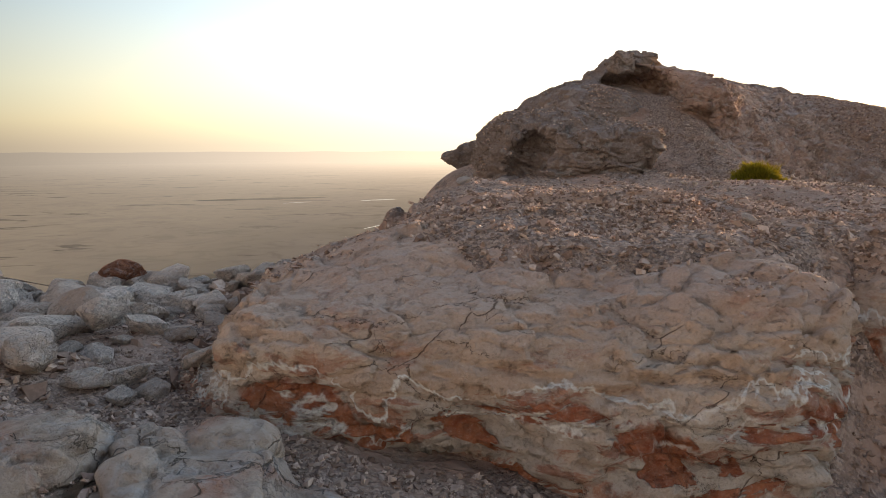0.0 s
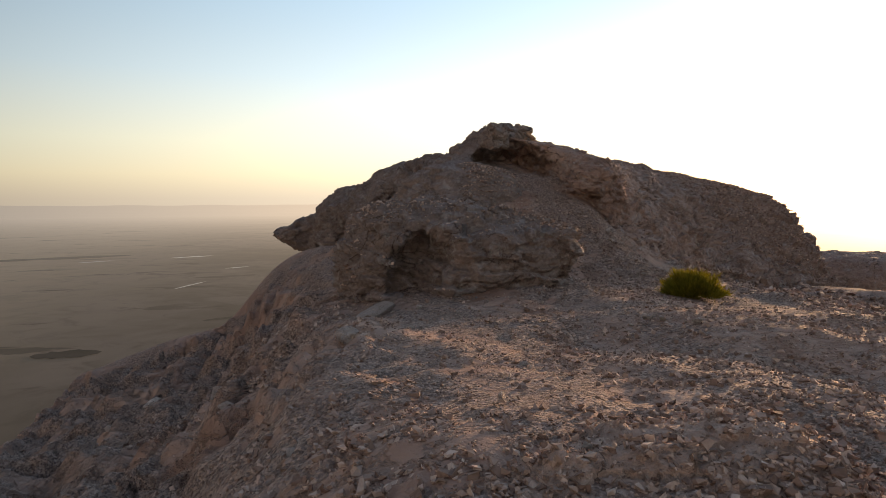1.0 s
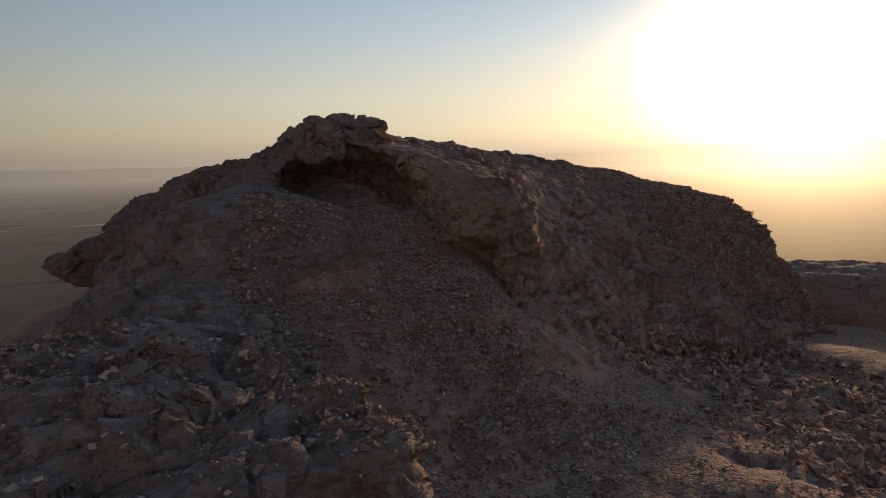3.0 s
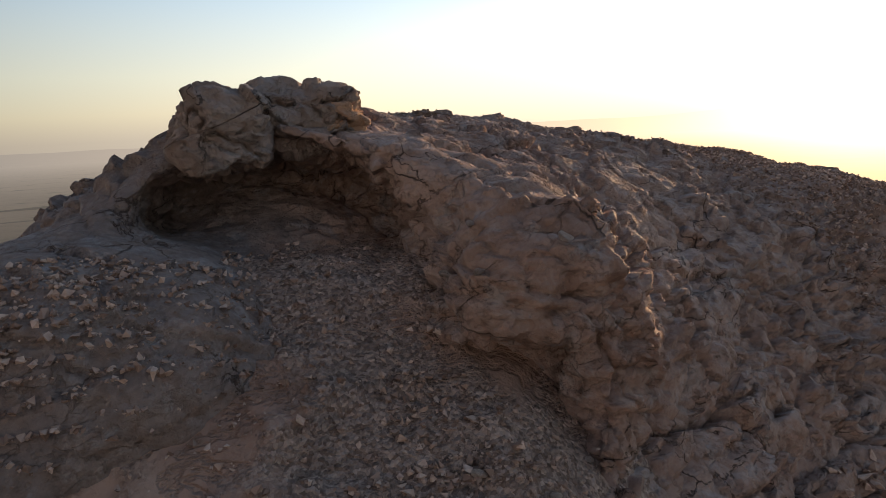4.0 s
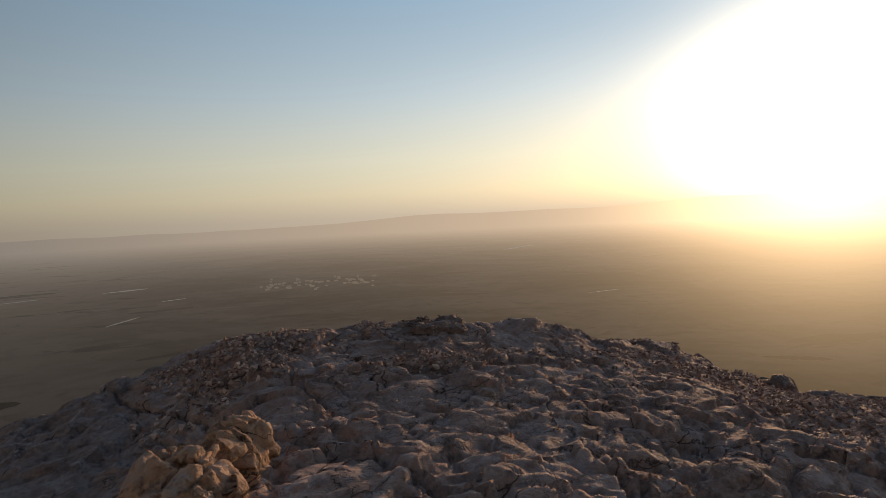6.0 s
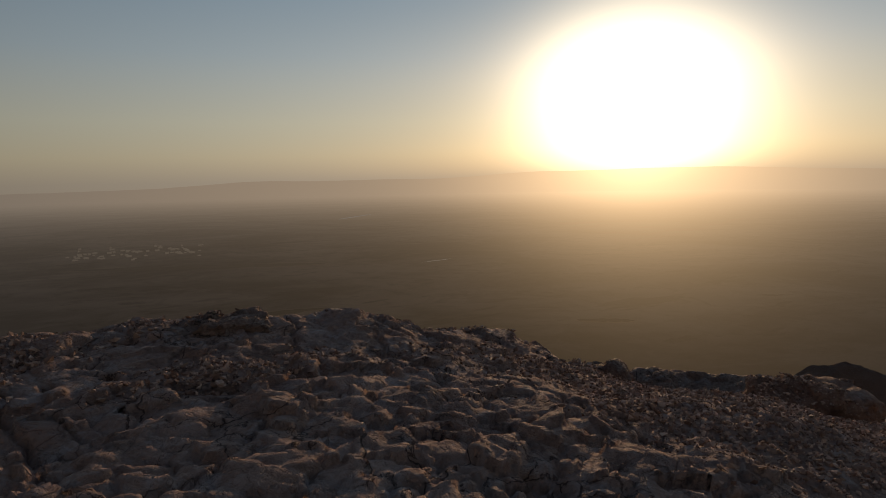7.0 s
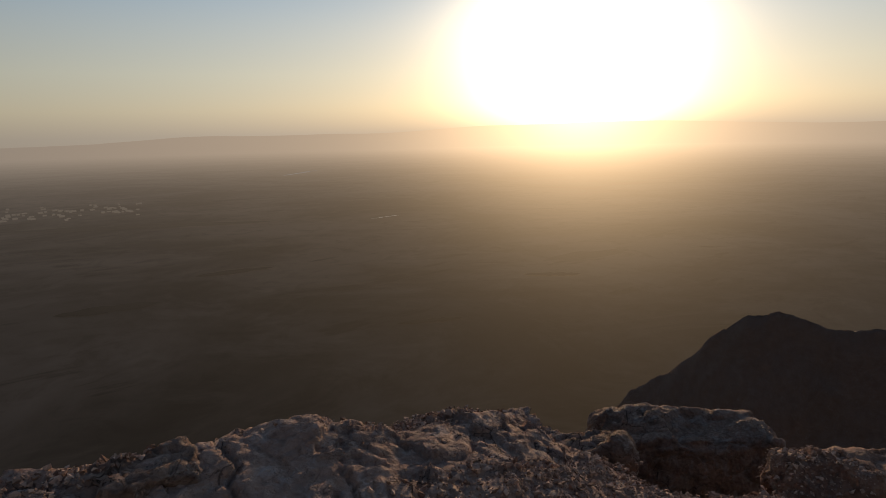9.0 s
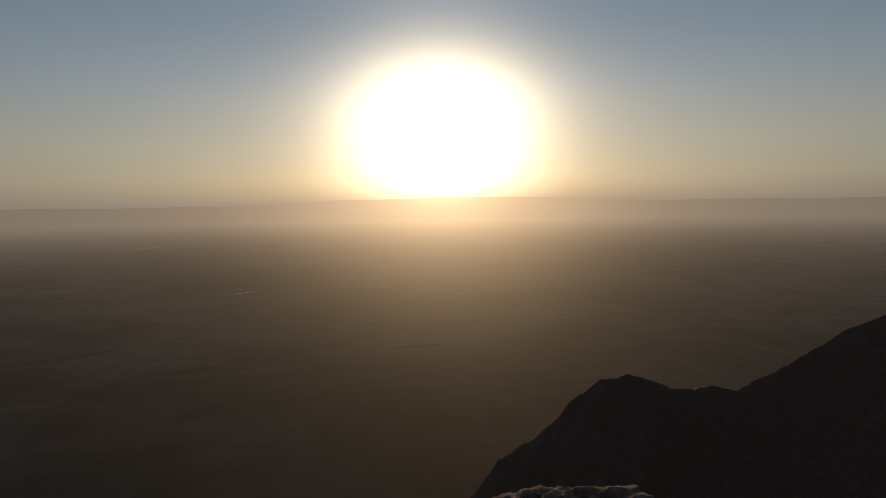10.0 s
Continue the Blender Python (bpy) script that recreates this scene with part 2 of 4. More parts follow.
def rock_material(name, base, light, stain, stain_amount=0.5, vein=0.0, loose=False, grey=None):
    m, n = material(name)
    if loose:
        place = n.add("ShaderNodeTexCoord").outputs["Object"]
        own = n.add("ShaderNodeObjectInfo").outputs["Random"]
        place = n.vec("ADD", place, n.vec("SCALE", (31.0, 17.0, 5.0), scale=own))
    else:
        place = n.add("ShaderNodeNewGeometry").outputs["Position"]
    broad = n.noise(place, 0.55, 5, 0.6, 0.6)
    mid = n.noise(place, 3.2, 6, 0.62, 0.4)
    fine = n.noise(place, 26.0, 5, 0.65)
    grit = n.noise(place, 120.0, 3, 0.6)
    colour = n.mix(n.ramp(broad, 0.35, 0.65), base, light)
    colour = n.mix(n.math("MULTIPLY", n.ramp(mid, 0.45, 0.75), 0.55), colour, tuple(c * 0.62 for c in base))
    colour = n.mix(n.math("MULTIPLY", n.ramp(n.noise(place, 1.5, 6, 0.65, 1.2), 0.60 - 0.16 * stain_amount, 0.78), stain_amount), colour, stain)
    if grey:
        # western rocks mixed towards a darker grey
        axes = n.add("ShaderNodeSeparateXYZ")
        n.put(axes.inputs[0], place)
        lie = n.math("ADD", axes.outputs[0], n.math("MULTIPLY", n.math("SUBTRACT", mid, 0.5), 1.6))
        colour = n.mix(n.ramp(lie, 5.0, 4.3, 0.0, 0.8), colour, grey)
        # far top greyed a little, its backlit shade put into the colour
        lie = n.math("ADD", lie, n.math("MULTIPLY", axes.outputs[1], 0.6))
        colour = n.mix(n.ramp(lie, 16.6, 17.8, 0.0, 0.3), colour, grey)
    if vein:
        ridge = n.math("ABSOLUTE", n.math("SUBTRACT", n.noise(place, 1.7, 5, 0.6, 0.8), 0.5))
        colour = n.mix(n.math("MULTIPLY", n.ramp(ridge, 0.0, 0.028, 1.0, 0.0), vein), colour, (0.66, 0.62, 0.58))
    colour = n.mix(n.math("MULTIPLY", n.ramp(fine, 0.35, 0.7), 0.45), colour, n.mix(0.5, colour, (0.52, 0.41, 0.35)))
    if loose:
        colour = n.mix(0.55, colour, n.mix(own, tuple(c * 0.85 for c in base), tuple(min(1, c * 1.35) for c in light)))
    weave = n.vec("ADD", place, n.vec("SCALE", (0.9, 0.7, 0.5), scale=n.math("MULTIPLY", mid, 0.55)))
    hair = n.cells(n.vec("MULTIPLY", weave, (0.8, 1.2, 1.7)), 2.3, "DISTANCE_TO_EDGE")
    hair = n.math("MULTIPLY", n.ramp(hair, 0.004, 0.018, 1.0, 0.0), n.ramp(n.noise(place, 1.1, 3), 0.46, 0.58))
    colour = n.mix(n.math("MULTIPLY", hair, 0.8), colour, tuple(c * 0.25 for c in base))
    seam = n.cells(n.vec("MULTIPLY", weave, (0.9, 1.1, 1.5)), 7.0, "DISTANCE_TO_EDGE")
    seam = n.math("MULTIPLY", n.ramp(seam, 0.01, 0.05, 1.0, 0.0), n.ramp(n.noise(place, 2.3, 3), 0.50, 0.64))
    colour = n.mix(n.math("MULTIPLY", seam, 0.3), colour, tuple(c * 0.4 for c in base))
    crust = n.math("MULTIPLY", n.ramp(n.noise(place, 4.6, 6, 0.65, 0.5), 0.52, 0.66), 0.5)
    colour = n.mix(crust, colour, tuple(min(1, 0.25 * c + 0.30) for c in light))
    colour = n.mix(n.ramp(n.noise(place, 9.0, 5, 0.6), 0.54, 0.70, 0.0, 0.5), colour, tuple(c * 0.55 for c in base))
    facet = n.noise(place, 9.0, 7, 0.62, 0.2)
    pit = n.ramp(n.noise(place, 15.0, 3, 0.55), 0.58, 0.74)
    speck = n.noise(place, 52.0, 4, 0.7)
    colour = n.mix(n.ramp(speck, 0.53, 0.70, 0.0, 0.40), colour, n.mix(0.6, colour, tuple(c * 0.4 for c in base)))
    colour = n.mix(n.ramp(speck, 0.46, 0.30, 0.0, 0.30), colour, n.mix(0.6, colour, tuple(min(1, c * 1.45) for c in light)))
    bump = n.math("ADD", n.math("ADD", n.math("MULTIPLY", mid, 0.9), n.math("MULTIPLY", fine, 0.45)), n.math("MULTIPLY", grit, 0.16))
    bump = n.math("SUBTRACT", n.math("SUBTRACT", bump, n.math("ADD", n.math("MULTIPLY", hair, 0.9), n.math("MULTIPLY", seam, 0.5))), n.math("MULTIPLY", pit, 0.5))
    bump = n.math("ADD", bump, n.math("MULTIPLY", facet, 0.8))
    crooked = n.vec("ADD", n.vec("MULTIPLY", place, (0.9, 1.1, 1.5)), n.vec("SCALE", (0.10, 0.08, 0.09), scale=n.math("SUBTRACT", facet, 0.5)))
    for scale, depth in ((3.4, 3.4), (8.5, 1.7), (21.0, 0.7)):
        bump = n.math("ADD", bump, n.math("MULTIPLY", n.facets(crooked, scale), depth))
    finish(n, colour, n.ramp(fine, 0.3, 0.8, 0.92, 0.70), bump, 0.85, 0.036)
    return m


LIMESTONE = rock_material("weathered_limestone", (0.325, 0.205, 0.158), (0.450, 0.308, 0.246), (0.30, 0.140, 0.075), 0.35, 0.08, False, (0.182, 0.146, 0.130))
# dark brown rock, with the shade of its backlit faces put into the colour
DARK_ROCK = rock_material("dark_shaded_rock", (0.17, 0.112, 0.086), (0.25, 0.172, 0.135), (0.18, 0.08, 0.045), 0.4)
RED_ROCK = rock_material("dull_red_rock", (0.22, 0.125, 0.088), (0.30, 0.185, 0.135), (0.24, 0.085, 0.045), 0.5)
# ochre stone, its orange deepened to carry the low sunlight on the edge
OCHRE = rock_material("ochre_broken_limestone", (0.39, 0.218, 0.125), (0.50, 0.32, 0.21), (0.36, 0.15, 0.065), 0.5)
CAPROCK = rock_material("grey_caprock", (0.235, 0.175, 0.148), (0.325, 0.252, 0.215), (0.24, 0.13, 0.08), 0.3)
FRONT_STONE = rock_material("grey_limestone_with_rust", (0.30, 0.222, 0.172), (0.39, 0.305, 0.245), (0.30, 0.085, 0.036), 1.0, 0.1)
SLAB_STONE, n = material("iron_stained_limestone")
place = n.add("ShaderNodeNewGeometry").outputs["Position"]
axes = n.add("ShaderNodeSeparateXYZ")
n.put(axes.inputs[0], place)
warp = n.noise(place, 1.3, 5, 0.6, 0.5)
mid, fine, grit = n.noise(place, 4.0, 6, 0.62, 0.6), n.noise(place, 24.0, 5, 0.65), n.noise(place, 110.0, 3, 0.6)
level = n.math("ADD", axes.outputs[2], n.math("MULTIPLY", n.math("SUBTRACT", warp, 0.5), 1.3))
colour = n.mix(n.ramp(n.noise(place, 0.9, 4, 0.6), 0.35, 0.65), (0.44, 0.290, 0.205), (0.53, 0.375, 0.275))
colour = n.mix(n.ramp(axes.outputs[2], 0.95, 1.25, 0.0, 0.8), colour, (0.46, 0.30, 0.228))
chalk = n.math("MULTIPLY", n.ramp(n.math("ABSOLUTE", n.math("SUBTRACT", level, 0.74)), 0.0, 0.13, 0.9, 0.0), n.ramp(n.noise(place, 1.9, 4), 0.40, 0.56))
colour = n.mix(chalk, colour, (0.54, 0.475, 0.42))
crust = n.math("MULTIPLY", n.ramp(level, 0.86, 0.70), n.math("MULTIPLY", n.ramp(n.noise(place, 3.1, 4, 0.6), 0.36, 0.52, 0.25, 0.9), n.ramp(axes.outputs[1], 2.7, 2.95, 0.25, 1.0)))
colour = n.mix(crust, colour, (0.45, 0.370, 0.310))
patches = n.math("MULTIPLY", n.ramp(level, 0.78, 0.70), n.ramp(n.noise(n.vec("MULTIPLY", place, (0.9, 0.9, 1.9)), 2.0, 5, 0.6, 0.6), 0.485, 0.515))
streaks = n.math("MULTIPLY", n.ramp(n.noise(n.vec("MULTIPLY", place, (1.0, 1.0, 3.0)), 2.6, 6, 0.65, 0.6), 0.53, 0.61), n.ramp(level, 1.20, 0.80, 0.0, 0.7))
rust = n.mix(n.ramp(mid, 0.35, 0.65), (0.25, 0.060, 0.026), (0.40, 0.130, 0.056))
colour = n.mix(n.math("MAXIMUM", patches, streaks), colour, rust)
for at_level, width in ((0.62, 0.034), (0.84, 0.030)):
    line = n.ramp(n.math("ABSOLUTE", n.math("SUBTRACT", n.math("ADD", level, n.math("MULTIPLY", mid, 0.16)), at_level + 0.08)), 0.0, width, 1.0, 0.0)
    colour = n.mix(n.math("MULTIPLY", line, n.math("MULTIPLY", n.ramp(n.noise(place, 2.4, 3), 0.35, 0.48, 0.0, 0.95), n.ramp(axes.outputs[1], 2.75, 3.0))), colour, (0.72, 0.67, 0.61))
colour = n.mix(n.ramp(fine, 0.3, 0.75, 0.0, 0.4), colour, n.mix(0.5, colour, (0.50, 0.41, 0.34)))
weave = n.vec("ADD", place, n.vec("SCALE", (0.9, 0.7, 0.5), scale=n.math("MULTIPLY", mid, 0.5)))
hair = n.cells(n.vec("MULTIPLY", weave, (0.9, 1.0, 1.8)), 2.1, "DISTANCE_TO_EDGE")
hair = n.math("MULTIPLY", n.ramp(hair, 0.002, 0.010, 1.0, 0.0), n.ramp(n.noise(place, 1.2, 3), 0.50, 0.58))
colour = n.mix(n.math("MULTIPLY", hair, 0.7), colour, (0.10, 0.055, 0.035))
speck = n.noise(place, 58.0, 4, 0.7)
colour = n.mix(n.ramp(speck, 0.52, 0.68, 0.0, 0.45), colour, n.mix(0.6, colour, (0.13, 0.085, 0.06)))
colour = n.mix(n.ramp(speck, 0.46, 0.30, 0.0, 0.40), colour, n.mix(0.6, colour, (0.62, 0.53, 0.46)))
bump = n.math("SUBTRACT", n.math("ADD", n.math("ADD", n.math("MULTIPLY", mid, 0.8), n.math("MULTIPLY", fine, 0.5)), n.math("MULTIPLY", grit, 0.18)), n.math("MULTIPLY", hair, 0.8))
pits = n.ramp(n.noise(place, 16.0, 4, 0.6, 0.3), 0.56, 0.70, 0.0, 0.5)
crooked = n.vec("ADD", n.vec("MULTIPLY", place, (0.9, 1.1, 1.6)), n.vec("SCALE", (0.10, 0.08, 0.09), scale=mid))
for scale, depth in ((4.0, 1.6), (10.0, 1.2), (24.0, 0.6)):
    bump = n.math("ADD", bump, n.math("MULTIPLY", n.facets(crooked, scale), depth))
finish(n, n.mix(pits, colour, n.mix(0.5, colour, (0.12, 0.07, 0.045))), 0.82, n.math("SUBTRACT", n.math("SUBTRACT", n.math("ADD", bump, n.math("MULTIPLY", n.noise(place, 9.0, 7, 0.62, 0.2), 1.1)), n.math("MULTIPLY", patches, 0.6)), pits), 0.8, 0.04)
BEDROCK, n = material("crest_bedrock")
place = n.add("ShaderNodeNewGeometry").outputs["Position"]
broad, mid, fine = n.noise(place, 0.55, 5, 0.6, 0.6), n.noise(place, 3.2, 6, 0.62, 0.4), n.noise(place, 30.0, 4, 0.6)
colour = n.mix(n.ramp(broad, 0.35, 0.65), (0.34, 0.207, 0.152), (0.455, 0.302, 0.228))
colour = n.mix(n.ramp(n.noise(place, 1.4, 6, 0.65, 1.0), 0.52, 0.72, 0.0, 0.5), colour, (0.33, 0.17, 0.10))
chips = n.math("ADD", n.noise(place, 0.9, 4, 0.6), n.math("MULTIPLY", n.math("SUBTRACT", mid, 0.5), 0.5))
chips = n.ramp(chips, 0.40, 0.56)
height = n.math("MULTIPLY", mid, 1.2)
for scale, depth in ((24.0, 0.9), (52.0, 0.5)):
    cell = n.add("ShaderNodeTexVoronoi")
    n.put(cell.inputs["Vector"], n.vec("ADD", place, n.vec("SCALE", (1.0, 1.0, 1.0), scale=n.math("MULTIPLY", fine, 0.02))))
    cell.inputs["Scale"].default_value = scale
    shade = n.add("ShaderNodeSeparateColor")
    n.put(shade.inputs[0], cell.outputs["Color"])
    pebble = n.mix(shade.outputs[0], (0.125, 0.080, 0.062), (0.56, 0.410, 0.330))
    colour = n.mix(n.math("MULTIPLY", chips, 0.7), colour, pebble)
    rise = n.math("ADD", n.math("MULTIPLY", n.math("SUBTRACT", 0.6, cell.outputs["Distance"]), depth), n.math("MULTIPLY", shade.outputs[1], 0.4 * depth))
    height = n.math("ADD", height, n.math("MULTIPLY", rise, n.math("ADD", n.math("MULTIPLY", chips, 0.85), 0.15)))
crease = n.math("ABSOLUTE", n.math("SUBTRACT", n.noise(n.vec("MULTIPLY", place, (0.8, 1.3, 1.0)), 3.0, 6, 0.62, 0.3), 0.5))
height = n.math("ADD", height, n.math("MULTIPLY", n.ramp(crease, 0.0, 0.05, -1.0, 0.0), 0.7))
finish(n, colour, 0.9, height, 0.9, 0.035)
LOOSE_STONE = rock_material("loose_limestone", (0.54, 0.405, 0.33), (0.72, 0.590, 0.505), (0.32, 0.18, 0.12), 0.4, 0.0, True)

SLAB_RUST = rock_material("rust_red_limestone", (0.26, 0.09, 0.045), (0.34, 0.15, 0.09), (0.20, 0.06, 0.03), 0.5, 0.0, True)

GRAVEL, n = material("gravel_chips")
own = n.add("ShaderNodeNewGeometry").outputs["Random Per Island"]
place = n.add("ShaderNodeNewGeometry").outputs["Position"]
tint = n.mix(n.math("POWER", own, 1.4), (0.19, 0.118, 0.088), (0.64, 0.475, 0.38))
tint = n.mix(n.ramp(n.noise(place, 40.0), 0.4, 0.7, 0.0, 0.5), tint, (0.34, 0.22, 0.17))
finish(n, tint, 0.9, n.noise(place, 160.0), 0.4, 0.005)

SHRUB_LEAF, n = material("shrub_foliage")
own = n.add("ShaderNodeNewGeometry").outputs["Random Per Island"]
leaf = n.mix(own, (0.12, 0.11, 0.012), (0.34, 0.27, 0.035))
face, thru = n.add("ShaderNodeBsdfDiffuse"), n.add("ShaderNodeBsdfTranslucent")
both = n.add("ShaderNodeMixShader")
both.inputs[0].default_value = 0.45
for k, node in ((1, face), (2, thru)):
    n.put(node.inputs[0], leaf)
    n.put(both.inputs[k], node.outputs[0])
n.put(n.add("ShaderNodeOutputMaterial").inputs[0], both.outputs[0])
SHRUB_STEM, n = material("shrub_stem")
finish(n, n.mix(n.noise(n.add("ShaderNodeTexCoord").outputs["Object"], 30.0), (0.13, 0.09, 0.05), (0.24, 0.18, 0.09)), 0.85)


def painted_haze_material(name, near_colour, far_colour, reach, detail, sunward=1.5, lit_sand=None, thickest=1.0):
    """A far surface with evening haze painted on: its own colour fades into emitted haze colour with distance."""
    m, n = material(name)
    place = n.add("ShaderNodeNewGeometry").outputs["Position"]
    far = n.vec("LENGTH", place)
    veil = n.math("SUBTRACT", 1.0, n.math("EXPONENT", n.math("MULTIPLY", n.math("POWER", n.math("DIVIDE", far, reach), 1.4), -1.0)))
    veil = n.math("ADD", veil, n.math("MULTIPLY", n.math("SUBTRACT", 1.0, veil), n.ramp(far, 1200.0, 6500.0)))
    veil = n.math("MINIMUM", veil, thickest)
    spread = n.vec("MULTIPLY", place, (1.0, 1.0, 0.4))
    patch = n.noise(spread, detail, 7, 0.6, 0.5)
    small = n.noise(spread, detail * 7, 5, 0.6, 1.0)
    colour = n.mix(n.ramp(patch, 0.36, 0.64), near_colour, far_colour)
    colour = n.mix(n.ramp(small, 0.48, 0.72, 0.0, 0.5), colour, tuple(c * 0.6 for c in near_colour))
    if lit_sand:
        # paler to the west: sand, with its front-lit brightness put into the colour
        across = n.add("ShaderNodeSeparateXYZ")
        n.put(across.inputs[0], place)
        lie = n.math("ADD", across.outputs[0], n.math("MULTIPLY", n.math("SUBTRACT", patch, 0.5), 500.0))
        colour = n.mix(n.ramp(lie, 60.0, -520.0), colour, n.mix(n.ramp(small, 0.40, 0.70), lit_sand, tuple(c * 0.88 for c in lit_sand)))
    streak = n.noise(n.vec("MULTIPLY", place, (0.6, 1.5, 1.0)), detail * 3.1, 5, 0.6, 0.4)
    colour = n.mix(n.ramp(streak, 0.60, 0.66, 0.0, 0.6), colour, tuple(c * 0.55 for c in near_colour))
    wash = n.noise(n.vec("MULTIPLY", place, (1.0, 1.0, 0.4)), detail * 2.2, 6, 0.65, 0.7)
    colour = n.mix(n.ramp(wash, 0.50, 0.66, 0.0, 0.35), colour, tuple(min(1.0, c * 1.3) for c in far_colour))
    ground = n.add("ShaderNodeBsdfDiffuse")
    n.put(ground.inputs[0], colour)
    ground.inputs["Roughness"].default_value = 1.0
    # golden glow towards the sun, added to the surface as emission
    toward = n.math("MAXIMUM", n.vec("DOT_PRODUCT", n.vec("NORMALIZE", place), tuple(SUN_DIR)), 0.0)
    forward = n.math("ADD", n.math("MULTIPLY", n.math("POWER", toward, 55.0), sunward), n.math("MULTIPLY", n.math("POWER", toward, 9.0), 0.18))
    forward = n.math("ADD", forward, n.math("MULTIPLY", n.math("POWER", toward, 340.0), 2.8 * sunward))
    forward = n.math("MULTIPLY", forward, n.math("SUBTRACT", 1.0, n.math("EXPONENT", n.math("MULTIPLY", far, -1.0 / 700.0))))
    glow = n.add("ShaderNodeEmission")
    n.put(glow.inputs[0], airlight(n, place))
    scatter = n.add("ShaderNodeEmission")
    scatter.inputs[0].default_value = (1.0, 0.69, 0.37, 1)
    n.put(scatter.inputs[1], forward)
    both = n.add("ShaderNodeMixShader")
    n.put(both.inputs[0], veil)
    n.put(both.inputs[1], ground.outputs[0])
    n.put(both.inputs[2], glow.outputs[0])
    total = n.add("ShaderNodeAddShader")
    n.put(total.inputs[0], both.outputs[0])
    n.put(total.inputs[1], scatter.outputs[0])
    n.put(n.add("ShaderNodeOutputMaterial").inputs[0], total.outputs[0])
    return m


PLAIN = painted_haze_material("desert_plain", (0.040, 0.032, 0.027), (0.165, 0.128, 0.102), 3600.0, 0.004, 1.8, (0.34, 0.265, 0.185), 0.92)
RANGE = painted_haze_material("far_hills", (0.05, 0.04, 0.033), (0.12, 0.095, 0.075), 2200.0, 0.01, 1.7, None, 0.93)
RIDGE = rock_material("dark_ridge_rock", (0.115, 0.066, 0.044), (0.155, 0.094, 0.064), (0.12, 0.058, 0.03), 0.3)

# ---- meshes from arrays ----


def mesh_object(name, verts, faces, mat, smooth=False, parent=None, label=""):
    """One mesh object from arrays of corners and of equal-sided faces."""
    verts, faces = np.asarray(verts, dtype=np.float32), np.asarray(faces, dtype=np.int32)
    me = bpy.data.meshes.new(name)
    count, sides = faces.shape
    me.vertices.add(len(verts))
    me.vertices.foreach_set("co", verts.ravel())
    me.loops.add(count * sides)
    me.loops.foreach_set("vertex_index", faces.ravel())
    me.polygons.add(count)
    me.polygons.foreach_set("loop_start", np.arange(0, count * sides, sides, dtype=np.int32))
    me.polygons.foreach_set("use_smooth", np.full(count, smooth))
    me.update(calc_edges=True)
    me.materials.append(mat)
    ob = new(name, me)
    if parent is not None:
        ob.parent = parent
    if label:
        tagged(ob, label)
    return ob


def grid_faces(nx, ny):
    i = np.arange(nx * ny).reshape(nx, ny)
    return np.stack([i[:-1, :-1], i[1:, :-1], i[1:, 1:], i[:-1, 1:]], -1).reshape(-1, 4)


def surface(field, origin, h):
    """The zero surface of a field on a regular grid (negative inside), as corners and quads."""
    inside = field < 0
    nx, ny, nz = field.shape
    corner = [(a, b, c) for a in (0, 1) for b in (0, 1) for c in (0, 1)]

    def part_of(arr, a, b, c):
        return arr[a:nx - 1 + a, b:ny - 1 + b, c:nz - 1 + c]

    count = sum(part_of(inside, *k).astype(np.int8) for k in corner)
    mixed = (count > 0) & (count < 8)
    cells = np.argwhere(mixed)
    index = np.full(mixed.shape, -1, dtype=np.int64)
    index[mixed] = np.arange(len(cells))
    values = {k: field[cells[:, 0] + k[0], cells[:, 1] + k[1], cells[:, 2] + k[2]] for k in corner}
    total, hits = np.zeros((len(cells), 3)), np.zeros(len(cells))
    for k in corner:
        for axis in range(3):
            if k[axis]:
                continue
            m = list(k)
            m[axis] = 1
            va, vb = values[k], values[tuple(m)]
            cross = (va < 0) != (vb < 0)
            t = np.where(cross, va / np.where(cross, va - vb, 1), 0)
            p = np.tile(np.array(k, dtype=float), (len(cells), 1))
            p[:, axis] += t
            total += p * cross[:, None]
            hits += cross
    verts = (cells + total / hits[:, None]) * h + origin
    quads = []
    for axis in range(3):
        a, b = (axis + 1) % 3, (axis + 2) % 3
        lo = [slice(None)] * 3
        hi = [slice(None)] * 3
        lo[axis], hi[axis] = slice(0, -1), slice(1, None)
        s0, s1 = inside[tuple(lo)], inside[tuple(hi)]
        for change, flip in ((s0 & ~s1, False), (~s0 & s1, True)):
            e = np.argwhere(change)
            e = e[(e[:, a] > 0) & (e[:, b] > 0) & (e[:, a] < field.shape[a] - 1) & (e[:, b] < field.shape[b] - 1)]
            ring = []
            for da, db in ((-1, -1), (0, -1), (0, 0), (-1, 0)):
                c = e.copy()
                c[:, a] += da
                c[:, b] += db
                ring.append(index[c[:, 0], c[:, 1], c[:, 2]])
            q = np.stack(ring, 1)
            quads.append(q[:, ::-1] if flip else q)
    return verts, np.concatenate(quads)


def split(verts, quads):
    """Each quad into four."""
    nv = len(verts)
    edges = np.stack([quads, np.roll(quads, -1, 1)], -1)
    flat = np.sort(edges.reshape(-1, 2), 1)
    key, back_to = np.unique(flat[:, 0] * nv + flat[:, 1], return_inverse=True)
    mids = (verts[key // nv] + verts[key % nv]) / 2
    centres = verts[quads].mean(1)
    m = back_to.reshape(-1, 4) + nv
    c = np.arange(len(quads)) + nv + len(mids)
    out = [np.stack([quads[:, k], m[:, k], c, m[:, k - 1]], 1) for k in range(4)]
    return np.concatenate([verts, mids, centres]), np.concatenate(out)


